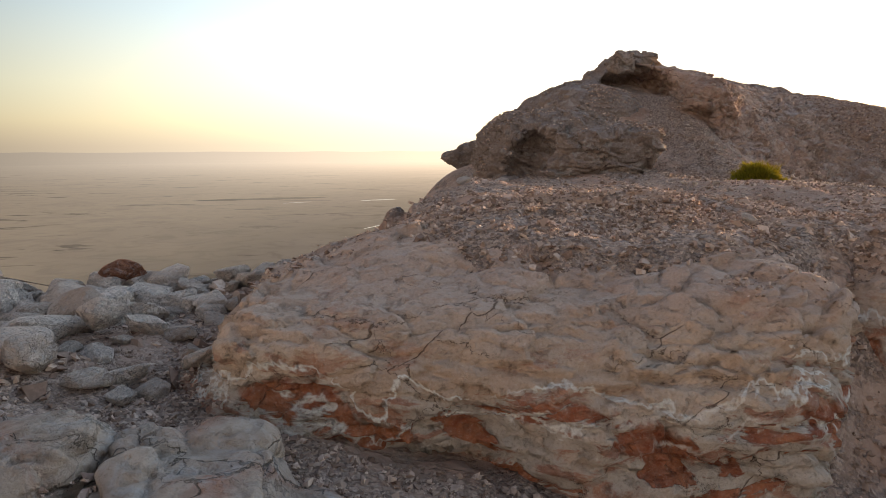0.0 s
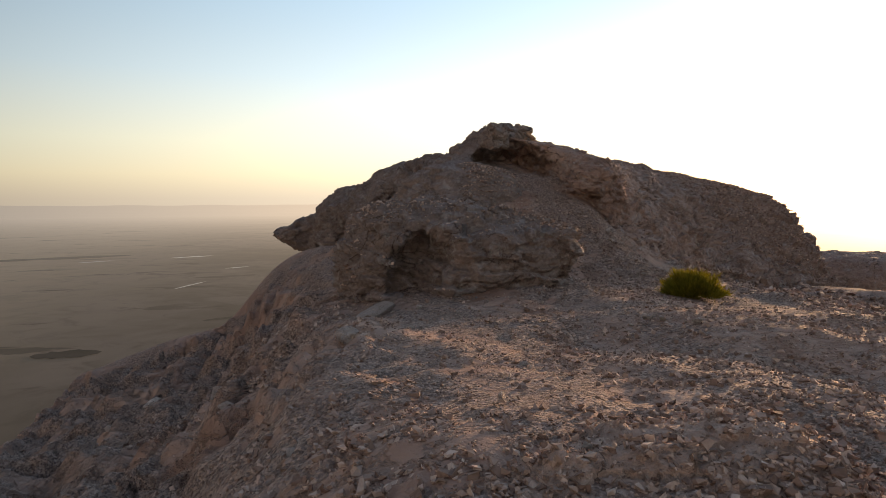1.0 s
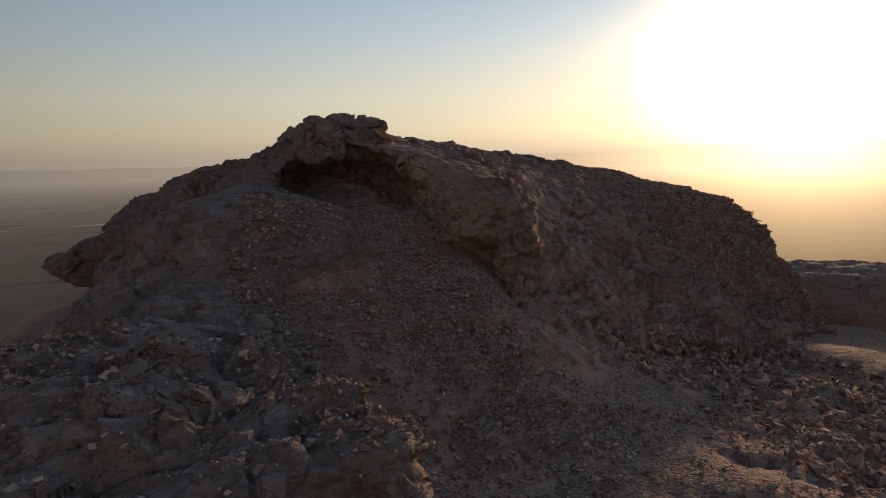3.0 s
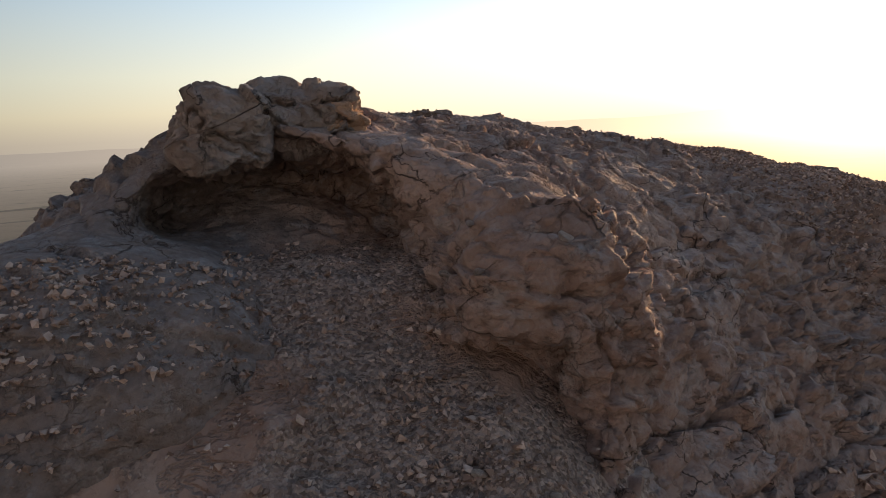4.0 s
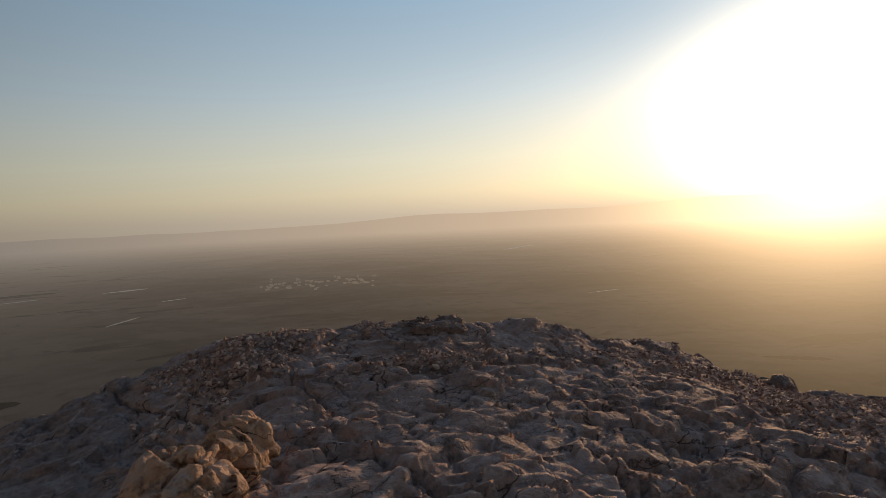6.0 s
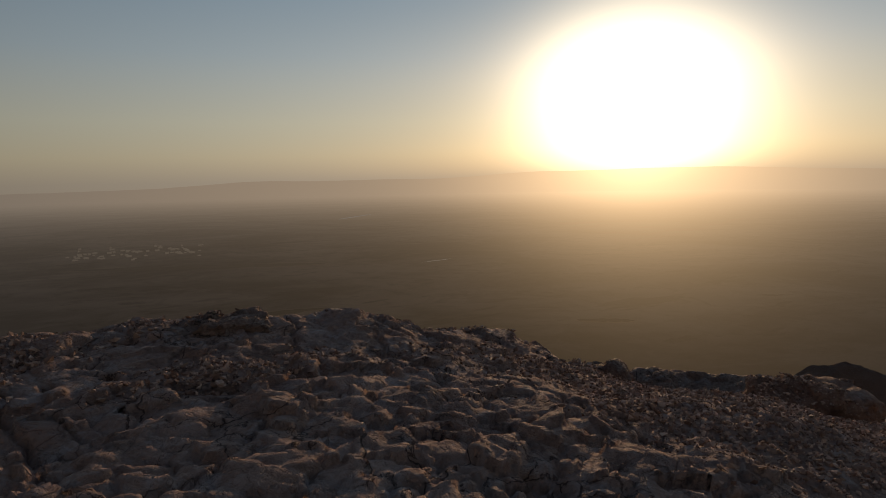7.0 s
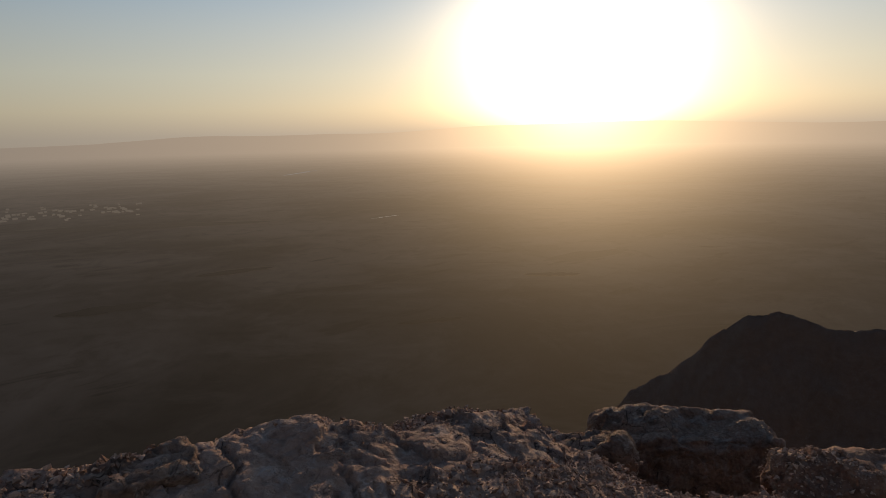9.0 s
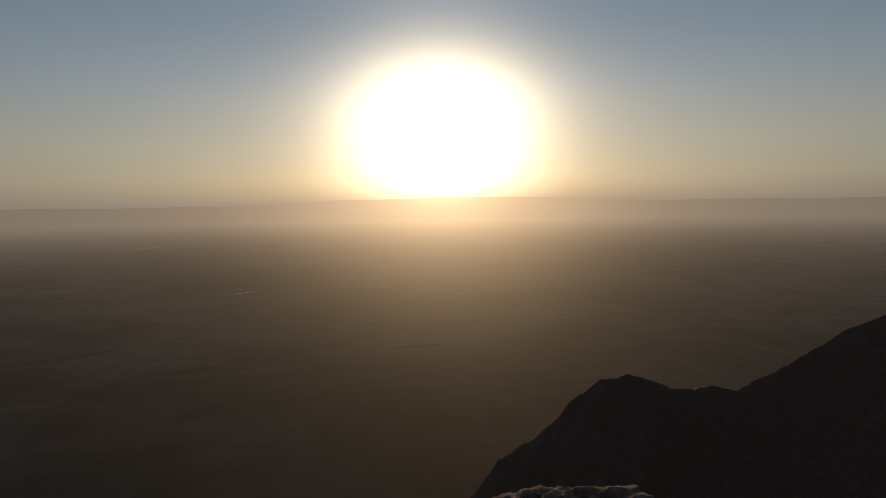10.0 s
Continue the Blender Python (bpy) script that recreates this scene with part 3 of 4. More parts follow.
def normals(verts, quads):
    p = verts[quads]
    n = np.cross(p[:, 2] - p[:, 0], p[:, 3] - p[:, 1])
    out = np.zeros_like(verts)
    for k in range(4):
        for axis in range(3):
            out[:, axis] += np.bincount(quads[:, k], n[:, axis], len(verts))
    return out / np.maximum(np.linalg.norm(out, axis=1, keepdims=True), 1e-9)


def relax(verts, quads, rounds=1):
    """Evens out the steps that a split leaves."""
    for _ in range(rounds):
        total, count = np.zeros_like(verts), np.bincount(quads.ravel(), minlength=len(verts)).astype(float)
        centre = verts[quads].mean(1)
        for k in range(4):
            for axis in range(3):
                total[:, axis] += np.bincount(quads[:, k], centre[:, axis], len(verts))
        verts = total / np.maximum(count, 1)[:, None]
    return verts


def ellipsoid(p, centre, radii, turn=0.0):
    x, y, z = p[0] - centre[0], p[1] - centre[1], p[2] - centre[2]
    c, s = math.cos(radians(turn)), math.sin(radians(turn))
    x, y = c * x + s * y, c * y - s * x
    a = np.sqrt((x / radii[0]) ** 2 + (y / radii[1]) ** 2 + (z / radii[2]) ** 2)
    b = np.sqrt((x / radii[0] ** 2) ** 2 + (y / radii[1] ** 2) ** 2 + (z / radii[2] ** 2) ** 2)
    return a * (a - 1) / np.maximum(b, 1e-6)


def block(p, centre, half, round_by, turn=0.0, tilt=0.0):
    x, y, z = p[0] - centre[0], p[1] - centre[1], p[2] - centre[2]
    c, s = math.cos(radians(turn)), math.sin(radians(turn))
    x, y = c * x + s * y, c * y - s * x
    c, s = math.cos(radians(tilt)), math.sin(radians(tilt))
    y, z = c * y + s * z, c * z - s * y
    q = [np.abs(v) - h + round_by for v, h in zip((x, y, z), half)]
    return np.sqrt(sum(np.maximum(v, 0) ** 2 for v in q)) + np.minimum(np.maximum(np.maximum(q[0], q[1]), q[2]), 0) - round_by


def box_grid(low, high, h):
    axes = [np.arange(a, b + h, h) for a, b in zip(low, high)]
    return np.meshgrid(*axes, indexing="ij"), np.array(low, dtype=float)


def roughen(verts, quads, big=0.10, lumps=0.05, chips=0.03, lump_size=0.5, seed=0, bedding=1.6, groove=0.10, joint=1.0, worn=1.0, cracks=(), beds=None, calm=1.0):
    """Weathers a rock: broad swells, tilted lumps parted by cracks, chipped facets, and single long cracks (normal, place, depth)."""
    n = normals(verts, quads)
    p = verts * np.array([0.85, 1.2, bedding])
    flat = np.where(np.asarray(worn) > 1, worn, 1 - (1 - worn) * step(n[:, 2], 0.60, 0.92))
    d = (0.45 + 0.55 * np.minimum(flat, 1)) * big * fbm(p / 1.1, 3, seed)
    warp = p + 0.11 * np.stack([value_noise(p * 2.2, seed + 5), value_noise(p * 2.2 + 9, seed + 6), value_noise(p * 2.2 + 21, seed + 7)], 1)
    warp = warp + 0.02 * np.stack([value_noise(p * 8, seed + 8), value_noise(p * 8 + 9, seed + 9), value_noise(p * 8 + 21, seed + 10)], 1)
    d += flat * lumps * 0.55 * fbm(warp / (0.9 * lump_size), 5, seed + 21, 0.62)
    f1, f2, kind, slope, off = cell_noise(warp / lump_size, seed + 11)
    d += flat * lumps * (0.35 * (1 - np.exp((f1 - f2) / groove)) - 0.3 + 0.5 * (kind - 0.5) + 1.25 * slope)
    where = 0.35 + 0.65 * step(fbm(verts / 1.7 + 40, 2, seed + 3), -0.25, 0.35)
    f1, f2, kind, slope, off = cell_noise(warp / (lump_size * 0.42), seed + 31)
    d += flat * chips * where * (0.25 * (1 - np.exp((f1 - f2) / 0.08)) - 0.2 + 0.6 * (kind - 0.5) + 1.5 * slope)
    d += 0.005 * fbm(verts / 0.11, 3, seed + 50, 0.6)
    # joints that part the rock into blocks
    f1, f2, kind, slope, off = cell_noise((warp + 0.12 * fbm(p * 3.1, 3, seed + 71)[:, None]) / (lump_size * 1.9), seed + 72)
    d -= flat * joint * (0.02 + 0.5 * lumps) * np.clip(1 - (f2 - f1) / 0.055, 0, 1) * step(fbm(verts / 1.3 + 11, 2, seed + 73), -0.15, 0.15)
    if beds:
        # layers that weather back by turns, parted by thin seams on the steep sides
        thick, depth = beds
        lay = (verts[:, 2] + 0.10 * verts[:, 0] - 0.06 * verts[:, 1] + 0.10 * fbm(verts / 0.9, 3, seed + 60)) / thick
        k = np.floor(lay).astype(np.int64)
        part_way = lay - k
        side = 1 - step(np.abs(n[:, 2]), 0.72, 0.96)
        broken = step(value_noise(verts * 1.5 + 5, seed + 62), -0.55, 0.1)
        d += side * depth * (hashed(k, k * 0, k * 0, seed + 61) - 0.5 + 0.4 * part_way)
        d -= side * broken * depth * np.clip(1 - np.minimum(part_way, 1 - part_way) * thick / 0.022, 0, 1)
    for k, (way, at, depth) in enumerate(cracks):
        way = np.array(way) / np.linalg.norm(way)
        gap = np.abs((verts - np.array(at)) @ way + 0.10 * fbm(verts * 2.4 + 7 * k, 4, seed + 80 + k))
        d -= depth * np.clip(1 - gap / 0.03, 0, 1) * step(value_noise(verts * 0.9 + 3 * k, seed + 90 + k), -0.5, -0.1)
    return verts + n * (d * calm)[:, None]


def trim(verts, quads, keep):
    """Drops the quads that lie underground or out of sight, and the corners that they leave."""
    quads = quads[keep(verts[quads].mean(1))]
    used, back_to = np.unique(quads, return_inverse=True)
    return verts[used], back_to.reshape(-1, 4)


def above_ground(c):
    return c[:, 2] > ground_height(c[:, 0], c[:, 1]) - 0.35

# ---- ground ----
def spaced(low, high, fine_low, fine_high, fine, coarse):
    left = np.arange(fine_low - coarse, low - coarse, -coarse)[::-1]
    return np.concatenate([left, np.arange(fine_low, fine_high, fine), np.arange(fine_high, high + coarse, coarse)])


def ground_surface(x, y):
    """The sheet with its swells and small relief."""
    p = np.stack([x, y, np.zeros_like(x)], 1)
    z = ground_height(x, y)
    west = step(-x, -1.0, 0.6) * step(y, 6.5, 8.5)
    z = z + 0.10 * fbm(p / 2.1, 3, 61)
    warp = p * np.array([1, 1.5, 1]) + 0.25 * fbm(p * 1.3, 3, 5)[:, None]
    near = step(np.maximum(np.abs(x - 2.55) - 8.9, np.abs(y - 10.9) - 8.6), 0.0, -1.0)
    bare = step(fbm(p / 2.6, 2, 90), -0.3, 0.2) * near
    west = west * near
    # broken ledges on the western slope
    lay = z / 0.34 + 0.5 * fbm(p / 1.1, 3, 75)
    part_way = lay - np.floor(lay)
    z = z + 0.34 * 0.85 * west * (step(part_way, 0.55, 0.92) - part_way)
    z = z + (0.032 * near + 0.10 * west) * fbm(p / 0.6, 5, 71) + 0.25 * (1 - near) * fbm(p / 4.0, 3, 72)
    f1, f2, kind, slope, off = cell_noise(warp / 0.75, 81)
    z = z + (0.04 * bare + 0.12 * west) * (np.minimum(f2 - f1, 0.12) / 0.12 * 0.5 - 0.5 + 0.9 * (kind - 0.5) + 0.9 * slope)
    f1, f2, kind, slope, off = cell_noise(warp / 0.26, 84)
    z = z + (0.022 * bare + 0.05 * west) * (np.minimum(f2 - f1, 0.15) / 0.15 * 0.5 - 0.4 + 0.8 * (kind - 0.5) + 1.1 * slope)
    return z


gx = spaced(-34, 34, -6.4, 11.5, 0.056, 0.5)
gy = spaced(-26, 40, 2.2, 19.6, 0.056, 0.5)
X, Y = (a.ravel() for a in np.meshgrid(gx, gy, indexing="ij"))
Z = ground_surface(X, Y)
out = np.maximum(np.maximum(np.abs(X - 3) - 16, np.abs(Y - 9) - 20), 0)
Z = Z - 1.3 * out
GROUND_VERTS = np.stack([X, Y, Z], 1)
tagged(mesh_object("ground", GROUND_VERTS, grid_faces(len(gx), len(gy)), BEDROCK, True),
       "stony mountain crest of pinkish grey bedrock strewn with gravel", "ground", "", "structure")

# the mountain's flanks, down to the plain
ring = np.concatenate([np.array([22.0]), np.geomspace(26, 240, 26)])
turn_by = np.linspace(0, 2 * math.pi, 97)
R, A = (a.ravel() for a in np.meshgrid(ring, turn_by, indexing="ij"))
X, Y = 3 + R * np.sin(A), 9 + R * np.cos(A)
p = np.stack([X, Y, np.zeros_like(X)], 1)
Z = -9.0 - 1.05 * (R - 22) + 6 * fbm(p / 30, 4, 3) * step(R, 24, 60)
Z = np.maximum(Z, -122)
tagged(mesh_object("mountainside", np.stack([X, Y, Z], 1), grid_faces(len(ring), len(turn_by)), RIDGE, True),
       "steep bare rocky flanks of the mountain", "mountainside", "", "structure")

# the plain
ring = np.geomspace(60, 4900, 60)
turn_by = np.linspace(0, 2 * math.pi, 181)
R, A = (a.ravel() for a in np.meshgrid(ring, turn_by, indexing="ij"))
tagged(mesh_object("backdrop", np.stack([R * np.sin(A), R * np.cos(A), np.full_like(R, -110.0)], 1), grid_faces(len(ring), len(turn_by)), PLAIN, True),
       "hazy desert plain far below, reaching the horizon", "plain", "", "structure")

# ---- the great outcrop ----
h = 0.094
p, origin = box_grid((-1.2, 12.6, -0.6), (14.8, 25.4, 4.9), h)
flat = np.stack([p[0][:, :, 0].ravel(), p[1][:, :, 0].ravel(), np.zeros(p[0][:, :, 0].size)], 1)
shift = (0.35 * fbm(flat / 1.6, 3, 7)).reshape(p[0].shape[:2])
top = outcrop_top(p[0][:, :, 0] + shift, p[1][:, :, 0] + 0.7 * shift)
solid = (p[2] - top[:, :, None]) * 0.55
# the shoulder to the right of the cave
solid = smin(solid, ellipsoid(p, (5.85, 14.72, 2.82), (0.72, 0.62, 0.62), 20), 0.45)
# a raised lip of rock on the top
solid = smin(solid, block(p, (6.22, 16.82, 3.66), (0.56, 0.34, 0.10), 0.05, -12, 6), 0.06)
# the shallow cave and the undercut below the shoulder
solid = smax(solid, -ellipsoid(p, (4.52, 15.70, 3.22), (0.92, 0.90, 0.56)), 0.08)
solid = smax(solid, -ellipsoid(p, (5.50, 14.12, 2.62), (0.45, 0.35, 0.20), 25), 0.08)
# the sloping back of the cave, and the bare apron of bedrock beside the scree
solid = smin(solid, ellipsoid(p, (4.45, 16.35, 2.72), (1.15, 1.05, 0.66)), 0.15)
solid = smin(solid, ellipsoid(p, (3.35, 15.10, 2.62), (1.25, 1.15, 0.74), -8), 0.25)
# hollows and flutes worn into the west cliff
for cx, cy, cz, rx, ry, rz in ((2.42, 17.35, 2.35, 0.22, 0.62, 0.40), (2.10, 18.6, 1.75, 0.40, 0.34, 0.75), (1.75, 19.7, 1.55, 0.42, 0.30, 0.62),
                               (1.62, 20.8, 1.5, 0.40, 0.32, 0.70), (2.35, 16.5, 2.05, 0.30, 0.34, 0.50), (1.55, 21.9, 1.35, 0.42, 0.34, 0.50)):
    solid = smax(solid, -ellipsoid(p, (cx, cy, cz), (rx, ry, rz)), 0.10)
# ledges below the west cliff
solid = smin(solid, ellipsoid(p, (1.25, 18.2, 0.25), (1.6, 2.6, 0.80), 8), 0.3)
solid = smin(solid, ellipsoid(p, (2.6, 14.6, 1.85), (1.1, 1.9, 0.85), 10), 0.3)
verts, quads = surface(solid, origin, h)
verts, quads = trim(verts, quads, lambda c: (c[:, 2] > -0.4) & above_ground(c) & ((c[:, 1] < 22.75) | (c[:, 0] < 2.4)))
verts = relax(verts, quads, 2)
verts, quads = split(verts, quads)
verts, quads = split(verts, quads)
verts = relax(verts, quads, 2)
worn = 1.15 - 0.2 * step(verts[:, 0], 6.3, 8.0)
worn = worn - (worn - 0.58) * step(verts[:, 1] - 0.35 * (verts[:, 0] - 6.0), 14.5, 15.8) - 0.38 * step(-verts[:, 1], -21.2, -20.2) * step(verts[:, 0] - 0.25 * (19.5 - verts[:, 1]), 8.6, 10.0)
verts = roughen(verts, quads, 0.07, 0.062, 0.055, 0.46, 100, 1.6, 0.08, 2.0, worn, beds=(0.27, 0.04), calm=1 - 0.6 * step(verts[:, 0], 2.4, 3.0) * step(-verts[:, 0], -4.9, -4.3) * step(-verts[:, 1], -16.2, -15.5), cracks=
                [((1, 0.3, 0.4), (5.55, 14.9, 3.0), 0.07), ((0.3, -0.3, 1), (5.7, 14.9, 3.15), 0.06), ((0.2, 0.3, 1), (5.6, 14.9, 2.75), 0.06), ((1, -0.2, -0.3), (6.2, 14.8, 2.8), 0.07),
                 ((0.1, 0.5, 1), (6.5, 15.0, 2.9), 0.05), ((1, 0.5, 0.3), (8.3, 15.2, 2.2), 0.10), ((0.9, 0.1, 0.5), (7.2, 15.0, 2.6), 0.06), ((0.2, -0.6, 1), (6.6, 14.9, 2.9), 0.05), ((1, 0.2, 0.1), (3.5, 15.0, 3.1), 0.05)])
outcrop = tagged(new("rock_outcrop"), "great hump of cracked weathered limestone with a shallow cave", "rock outcrop")
mesh_object("rock_body", verts, quads, LIMESTONE, True, outcrop)
ROOF = [verts]


def carved(name, low, high, h, shape, mat, label, category="", cuts=1, seed=0, parent=None, **wear):
    """A single rock carved from a field."""
    p, origin = box_grid(low, high, h)
    verts, quads = trim(*surface(shape(p), origin, h), above_ground)
    for _ in range(cuts):
        verts, quads = split(verts, quads)
    verts = relax(verts, quads, 2)
    verts = roughen(verts, quads, seed=seed, **wear)
    ROOF.append(verts)
    return tagged(mesh_object(name, verts, quads, mat, True, parent), label, category)


# the split cap over the cave, and the beak that juts from the west cliff
WEAR = dict(big=0.05, lumps=0.062, chips=0.034, lump_size=0.42, bedding=1.3, groove=0.10)
carved("cap_block", (3.2, 15.0, 3.2), (4.9, 17.2, 4.6), 0.05, lambda p: block(p, (4.15, 16.02, 3.83), (0.26, 0.52, 0.23), 0.10, 8, -6), CAPROCK,
       "cracked grey end block of the overhanging cap", "", 2, 400, outcrop, **WEAR)
carved("cap_block", (4.0, 14.8, 3.2), (5.8, 17.6, 4.7), 0.05, lambda p: smin(block(p, (4.72, 16.38, 3.90), (0.33, 0.66, 0.21), 0.09, 4, -3),
       ellipsoid(p, (4.80, 17.0, 3.86), (0.36, 0.6, 0.20)), 0.2), CAPROCK, "overhanging cap block split by long cracks", "", 2, 420, outcrop,
       cracks=[((0.25, 0.3, 1), (4.7, 15.9, 3.98), 0.06), ((1, 0.2, 0.4), (4.85, 16.2, 4.1), 0.04)], **WEAR)
def edge_shape(p):
    """The crumbling brink: a strip along the cap and a knoll beyond it, with a small hole."""
    f = smin(block(p, (5.05, 16.30, 3.93), (0.08, 0.50, 0.14), 0.04, -6), block(p, (5.06, 17.2, 3.94), (0.12, 0.45, 0.14), 0.05, 12), 0.06)
    f = smin(f, ellipsoid(p, (5.06, 18.0, 3.80), (0.22, 0.42, 0.25)), 0.08)
    f = smin(f, ellipsoid(p, (5.05, 18.68, 3.86), (0.24, 0.42, 0.34), 10), 0.08)
    f = smin(f, ellipsoid(p, (5.28, 19.2, 3.92), (0.20, 0.32, 0.24), -20), 0.08)
    r = np.random.default_rng(63)
    for _ in range(45):
        y = r.uniform(15.8, 19.4)
        size = r.uniform(0.03, 0.075)
        at = (5.02 + 0.1 * max(0.0, y - 18) + r.normal(0, 0.10), y, 4.02 + r.normal(0, 0.08))
        f = smax(f, -ellipsoid(p, at, (size, 1.4 * size, size)), 0.02)
    return smax(f, -ellipsoid(p, (4.84, 17.95, 3.92), (0.13, 0.16, 0.12)), 0.03)


carved("broken_edge", (4.3, 15.4, 3.3), (5.8, 19.6, 4.7), 0.045, edge_shape, OCHRE,
       "crumbling ochre broken edge and knoll beside the cap", "", 2, 430, outcrop, big=0.05, lumps=0.05, chips=0.04, lump_size=0.24, bedding=1.2, groove=0.06, joint=1.5)
def beak_shape(p):
    x, y, z = p
    wedge = np.maximum(z - 1.62 - 0.47 * (x + 0.07), 1.56 - 0.60 * (x + 0.07) - z) * 0.82
    wedge = smax(wedge, np.abs(y - 23.4 - 0.08 * x) - 0.55, 0.2)
    wedge = smax(smax(wedge, x - 2.3, 0.2), np.abs(z - 1.6) - 0.62, 0.15)
    return smin(wedge, ellipsoid(p, (2.0, 23.4, 1.75), (1.1, 0.85, 0.58), -5), 0.25)


carved("beak", (-0.6, 22.2, 0.7), (3.4, 24.6, 2.7), 0.07, beak_shape, LIMESTONE,
       "dark beak of rock jutting from the cliff", "", 1, 440, outcrop, **WEAR)


def ledge_shape(p):
    f = smin(block(p, (2.42, 11.75, 1.64), (1.02, 1.05, 0.66), 0.14, 14, 5), ellipsoid(p, (2.25, 12.0, 2.05), (0.95, 0.9, 0.55)), 0.25)
    f = smin(f, ellipsoid(p, (1.35, 11.9, 1.55), (0.75, 1.2, 0.95), 10), 0.3)
    return smax(f, -smin(ellipsoid(p, (1.58, 10.80, 1.98), (0.36, 0.65, 0.30)), ellipsoid(p, (1.40, 10.75, 1.62), (0.34, 0.55, 0.34)), 0.15), 0.08)


carved("ledge_rock", (0.2, 10.0, 0.2), (4.2, 13.6, 2.9), 0.085, ledge_shape, LIMESTONE,
       "squarish block of bedded limestone with a hollow, below the outcrop", "rock", 2, 200, big=0.08, lumps=0.075, chips=0.035, lump_size=0.48, bedding=2.2, joint=1.0, beds=(0.15, 0.07))


def slab_shape(p):
    lean = (p[0], p[1] + (0.50 * step(p[0], 0.1, 0.8) - 0.08) * (1.0 - p[2]), p[2])
    f = block(lean, (0.50, 4.55, 0.58), (1.80, 1.45, 0.80), 0.34, 2, 11) * 0.92
    f = smin(f, ellipsoid(p, (1.6, 4.1, 0.45), (0.92, 1.0, 0.70)), 0.3)
    x, y, z = p
    f = smax(f, (z - 1.10 - 0.30 * (x + 1.3)) * 0.9, 0.2)
    f = smax(f, (y - 5.5 - 0.5 * x) * 0.8, 0.25)
    f = smax(f, (x - 1.93 - 0.75 * (y - 3.0)) * 0.8, 0.25)
    line = 0.52 + 0.10 * np.sin(2.1 * x + 0.6) + 0.06 * np.sin(5.3 * x + 1.0) + 0.03 * np.sin(13.0 * x)
    f = f + 0.06 * step(line - z, 0.0, 0.03) * step(3.9 - y, 0.0, 0.4) * step(x, -0.5, -0.1)
    return smin(f, ellipsoid(p, (-1.15, 3.60, 0.56), (0.40, 0.30, 0.20)), 0.05)


carved("slab_boulder", (-2.2, 2.4, -0.5), (3.4, 6.6, 1.9), 0.07, slab_shape, SLAB_STONE,
       "huge smooth limestone slab with rust-red fractures and white veins", "boulder", 2, 300, big=0.06, lumps=0.035, chips=0.032, lump_size=0.45, bedding=1.9, groove=0.05, joint=0.6, beds=(0.21, 0.03),
       cracks=[((0.15, 0.2, 1), (0.3, 3.4, 0.62), 0.07), ((0.9, 0.1, 0.5), (0.95, 3.3, 0.7), 0.06), ((-0.2, 0.3, 1), (1.2, 3.3, 0.85), 0.04), ((1, 0, -0.3), (2.0, 3.3, 0.4), 0.06), ((0.1, 0.4, 1), (0, 3.6, 1.0), 0.03)])

# ---- far right: neighbouring ridge, boulders and spur ----
u = np.linspace(-130, 150, 381)
v = np.linspace(-70, 70, 111)
U, V = (a.ravel() for a in np.meshgrid(u, v, indexing="ij"))
p = np.stack([U, V, np.zeros_like(U)], 1)
prof = np.interp(U, [-130, -54, -42, -25, -17, -9, -2, 5, 13, 32, 45, 65, 150], [-165, -97, -80, -66, -58, -50.3, -49.5, -49.5, -51.8, -51.2, -43.5, -30, -5])
Z = prof + 2.4 * fbm(p / 22, 4, 33) * step(np.abs(V), 2, 30) - 0.75 * np.abs(V) ** 1.05 + 0.9 * fbm(p / 6, 5, 43) + 0.45 * np.abs(fbm(p / 2.6, 3, 47))
fx, fy = 199.0, 97.0
dx, dy = 0.44, -0.90
tagged(mesh_object("mountain_ridge", np.stack([fx + U * dx - V * dy, fy + U * dy + V * dx, Z], 1), grid_faces(len(u), len(v)), RIDGE, True),
       "dark neighbouring ridge of bare rock against the haze", "mountain", "", "structure")


# boulders past the outcrop's eastern shoulder, the spur, and the rocks in the foreground
SMOOTH = dict(big=0.06, lumps=0.03, chips=0.02, lump_size=0.6, bedding=1.5, groove=0.06)
BLOCKY = dict(big=0.08, lumps=0.05, chips=0.03, lump_size=0.6, bedding=1.5, groove=0.06)
carved("boulder", (12.2, 20.2, -0.1), (16.6, 24.4, 3.0), 0.08, lambda p: block(p, (14.35, 22.25, 1.10), (1.25, 0.55, 1.0), 0.2, -39, 4), DARK_ROCK,
       "long dark flat-topped boulder at the brink", "boulder", 1, 500, **BLOCKY)
carved("boulder", (13.8, 18.8, -0.5), (18.2, 23.0, 2.6), 0.08, lambda p: block(p, (15.95, 20.9, 0.42), (1.2, 0.6, 1.0), 0.25, -39, 4), DARK_ROCK,
       "dark rounded boulder beside the long one", "boulder", 1, 520, **BLOCKY)
carved("boulder", (12.4, 18.8, 1.0), (15.2, 21.6, 3.4), 0.07, lambda p: block(p, (13.15, 19.9, 2.30), (0.62, 0.36, 0.52), 0.12, -36, 10), RED_ROCK,
       "reddish broken boulder at the edge of the gravel", "boulder", 1, 510, **BLOCKY)
carved("rock_slab", (10.0, 20.8, 2.2), (12.4, 22.8, 3.9), 0.06, lambda p: block(p, (11.5, 21.75, 2.72), (0.45, 0.25, 0.22), 0.07, -38), DARK_ROCK,
       "small dark slab at the brink of the outcrop", "rock slab", 1, 515, **BLOCKY)
spur = carved("rock_spur", (11.3, 14.4, -1.6), (19.8, 22.0, 2.2), 0.12, lambda p: block(p, (15.4, 18.2, -0.15), (2.7, 1.5, 1.15), 0.7, -22, 3), LIMESTONE,
       "low whaleback spur of brown rock beyond the gravel", "rock", 1, 540, **SMOOTH)
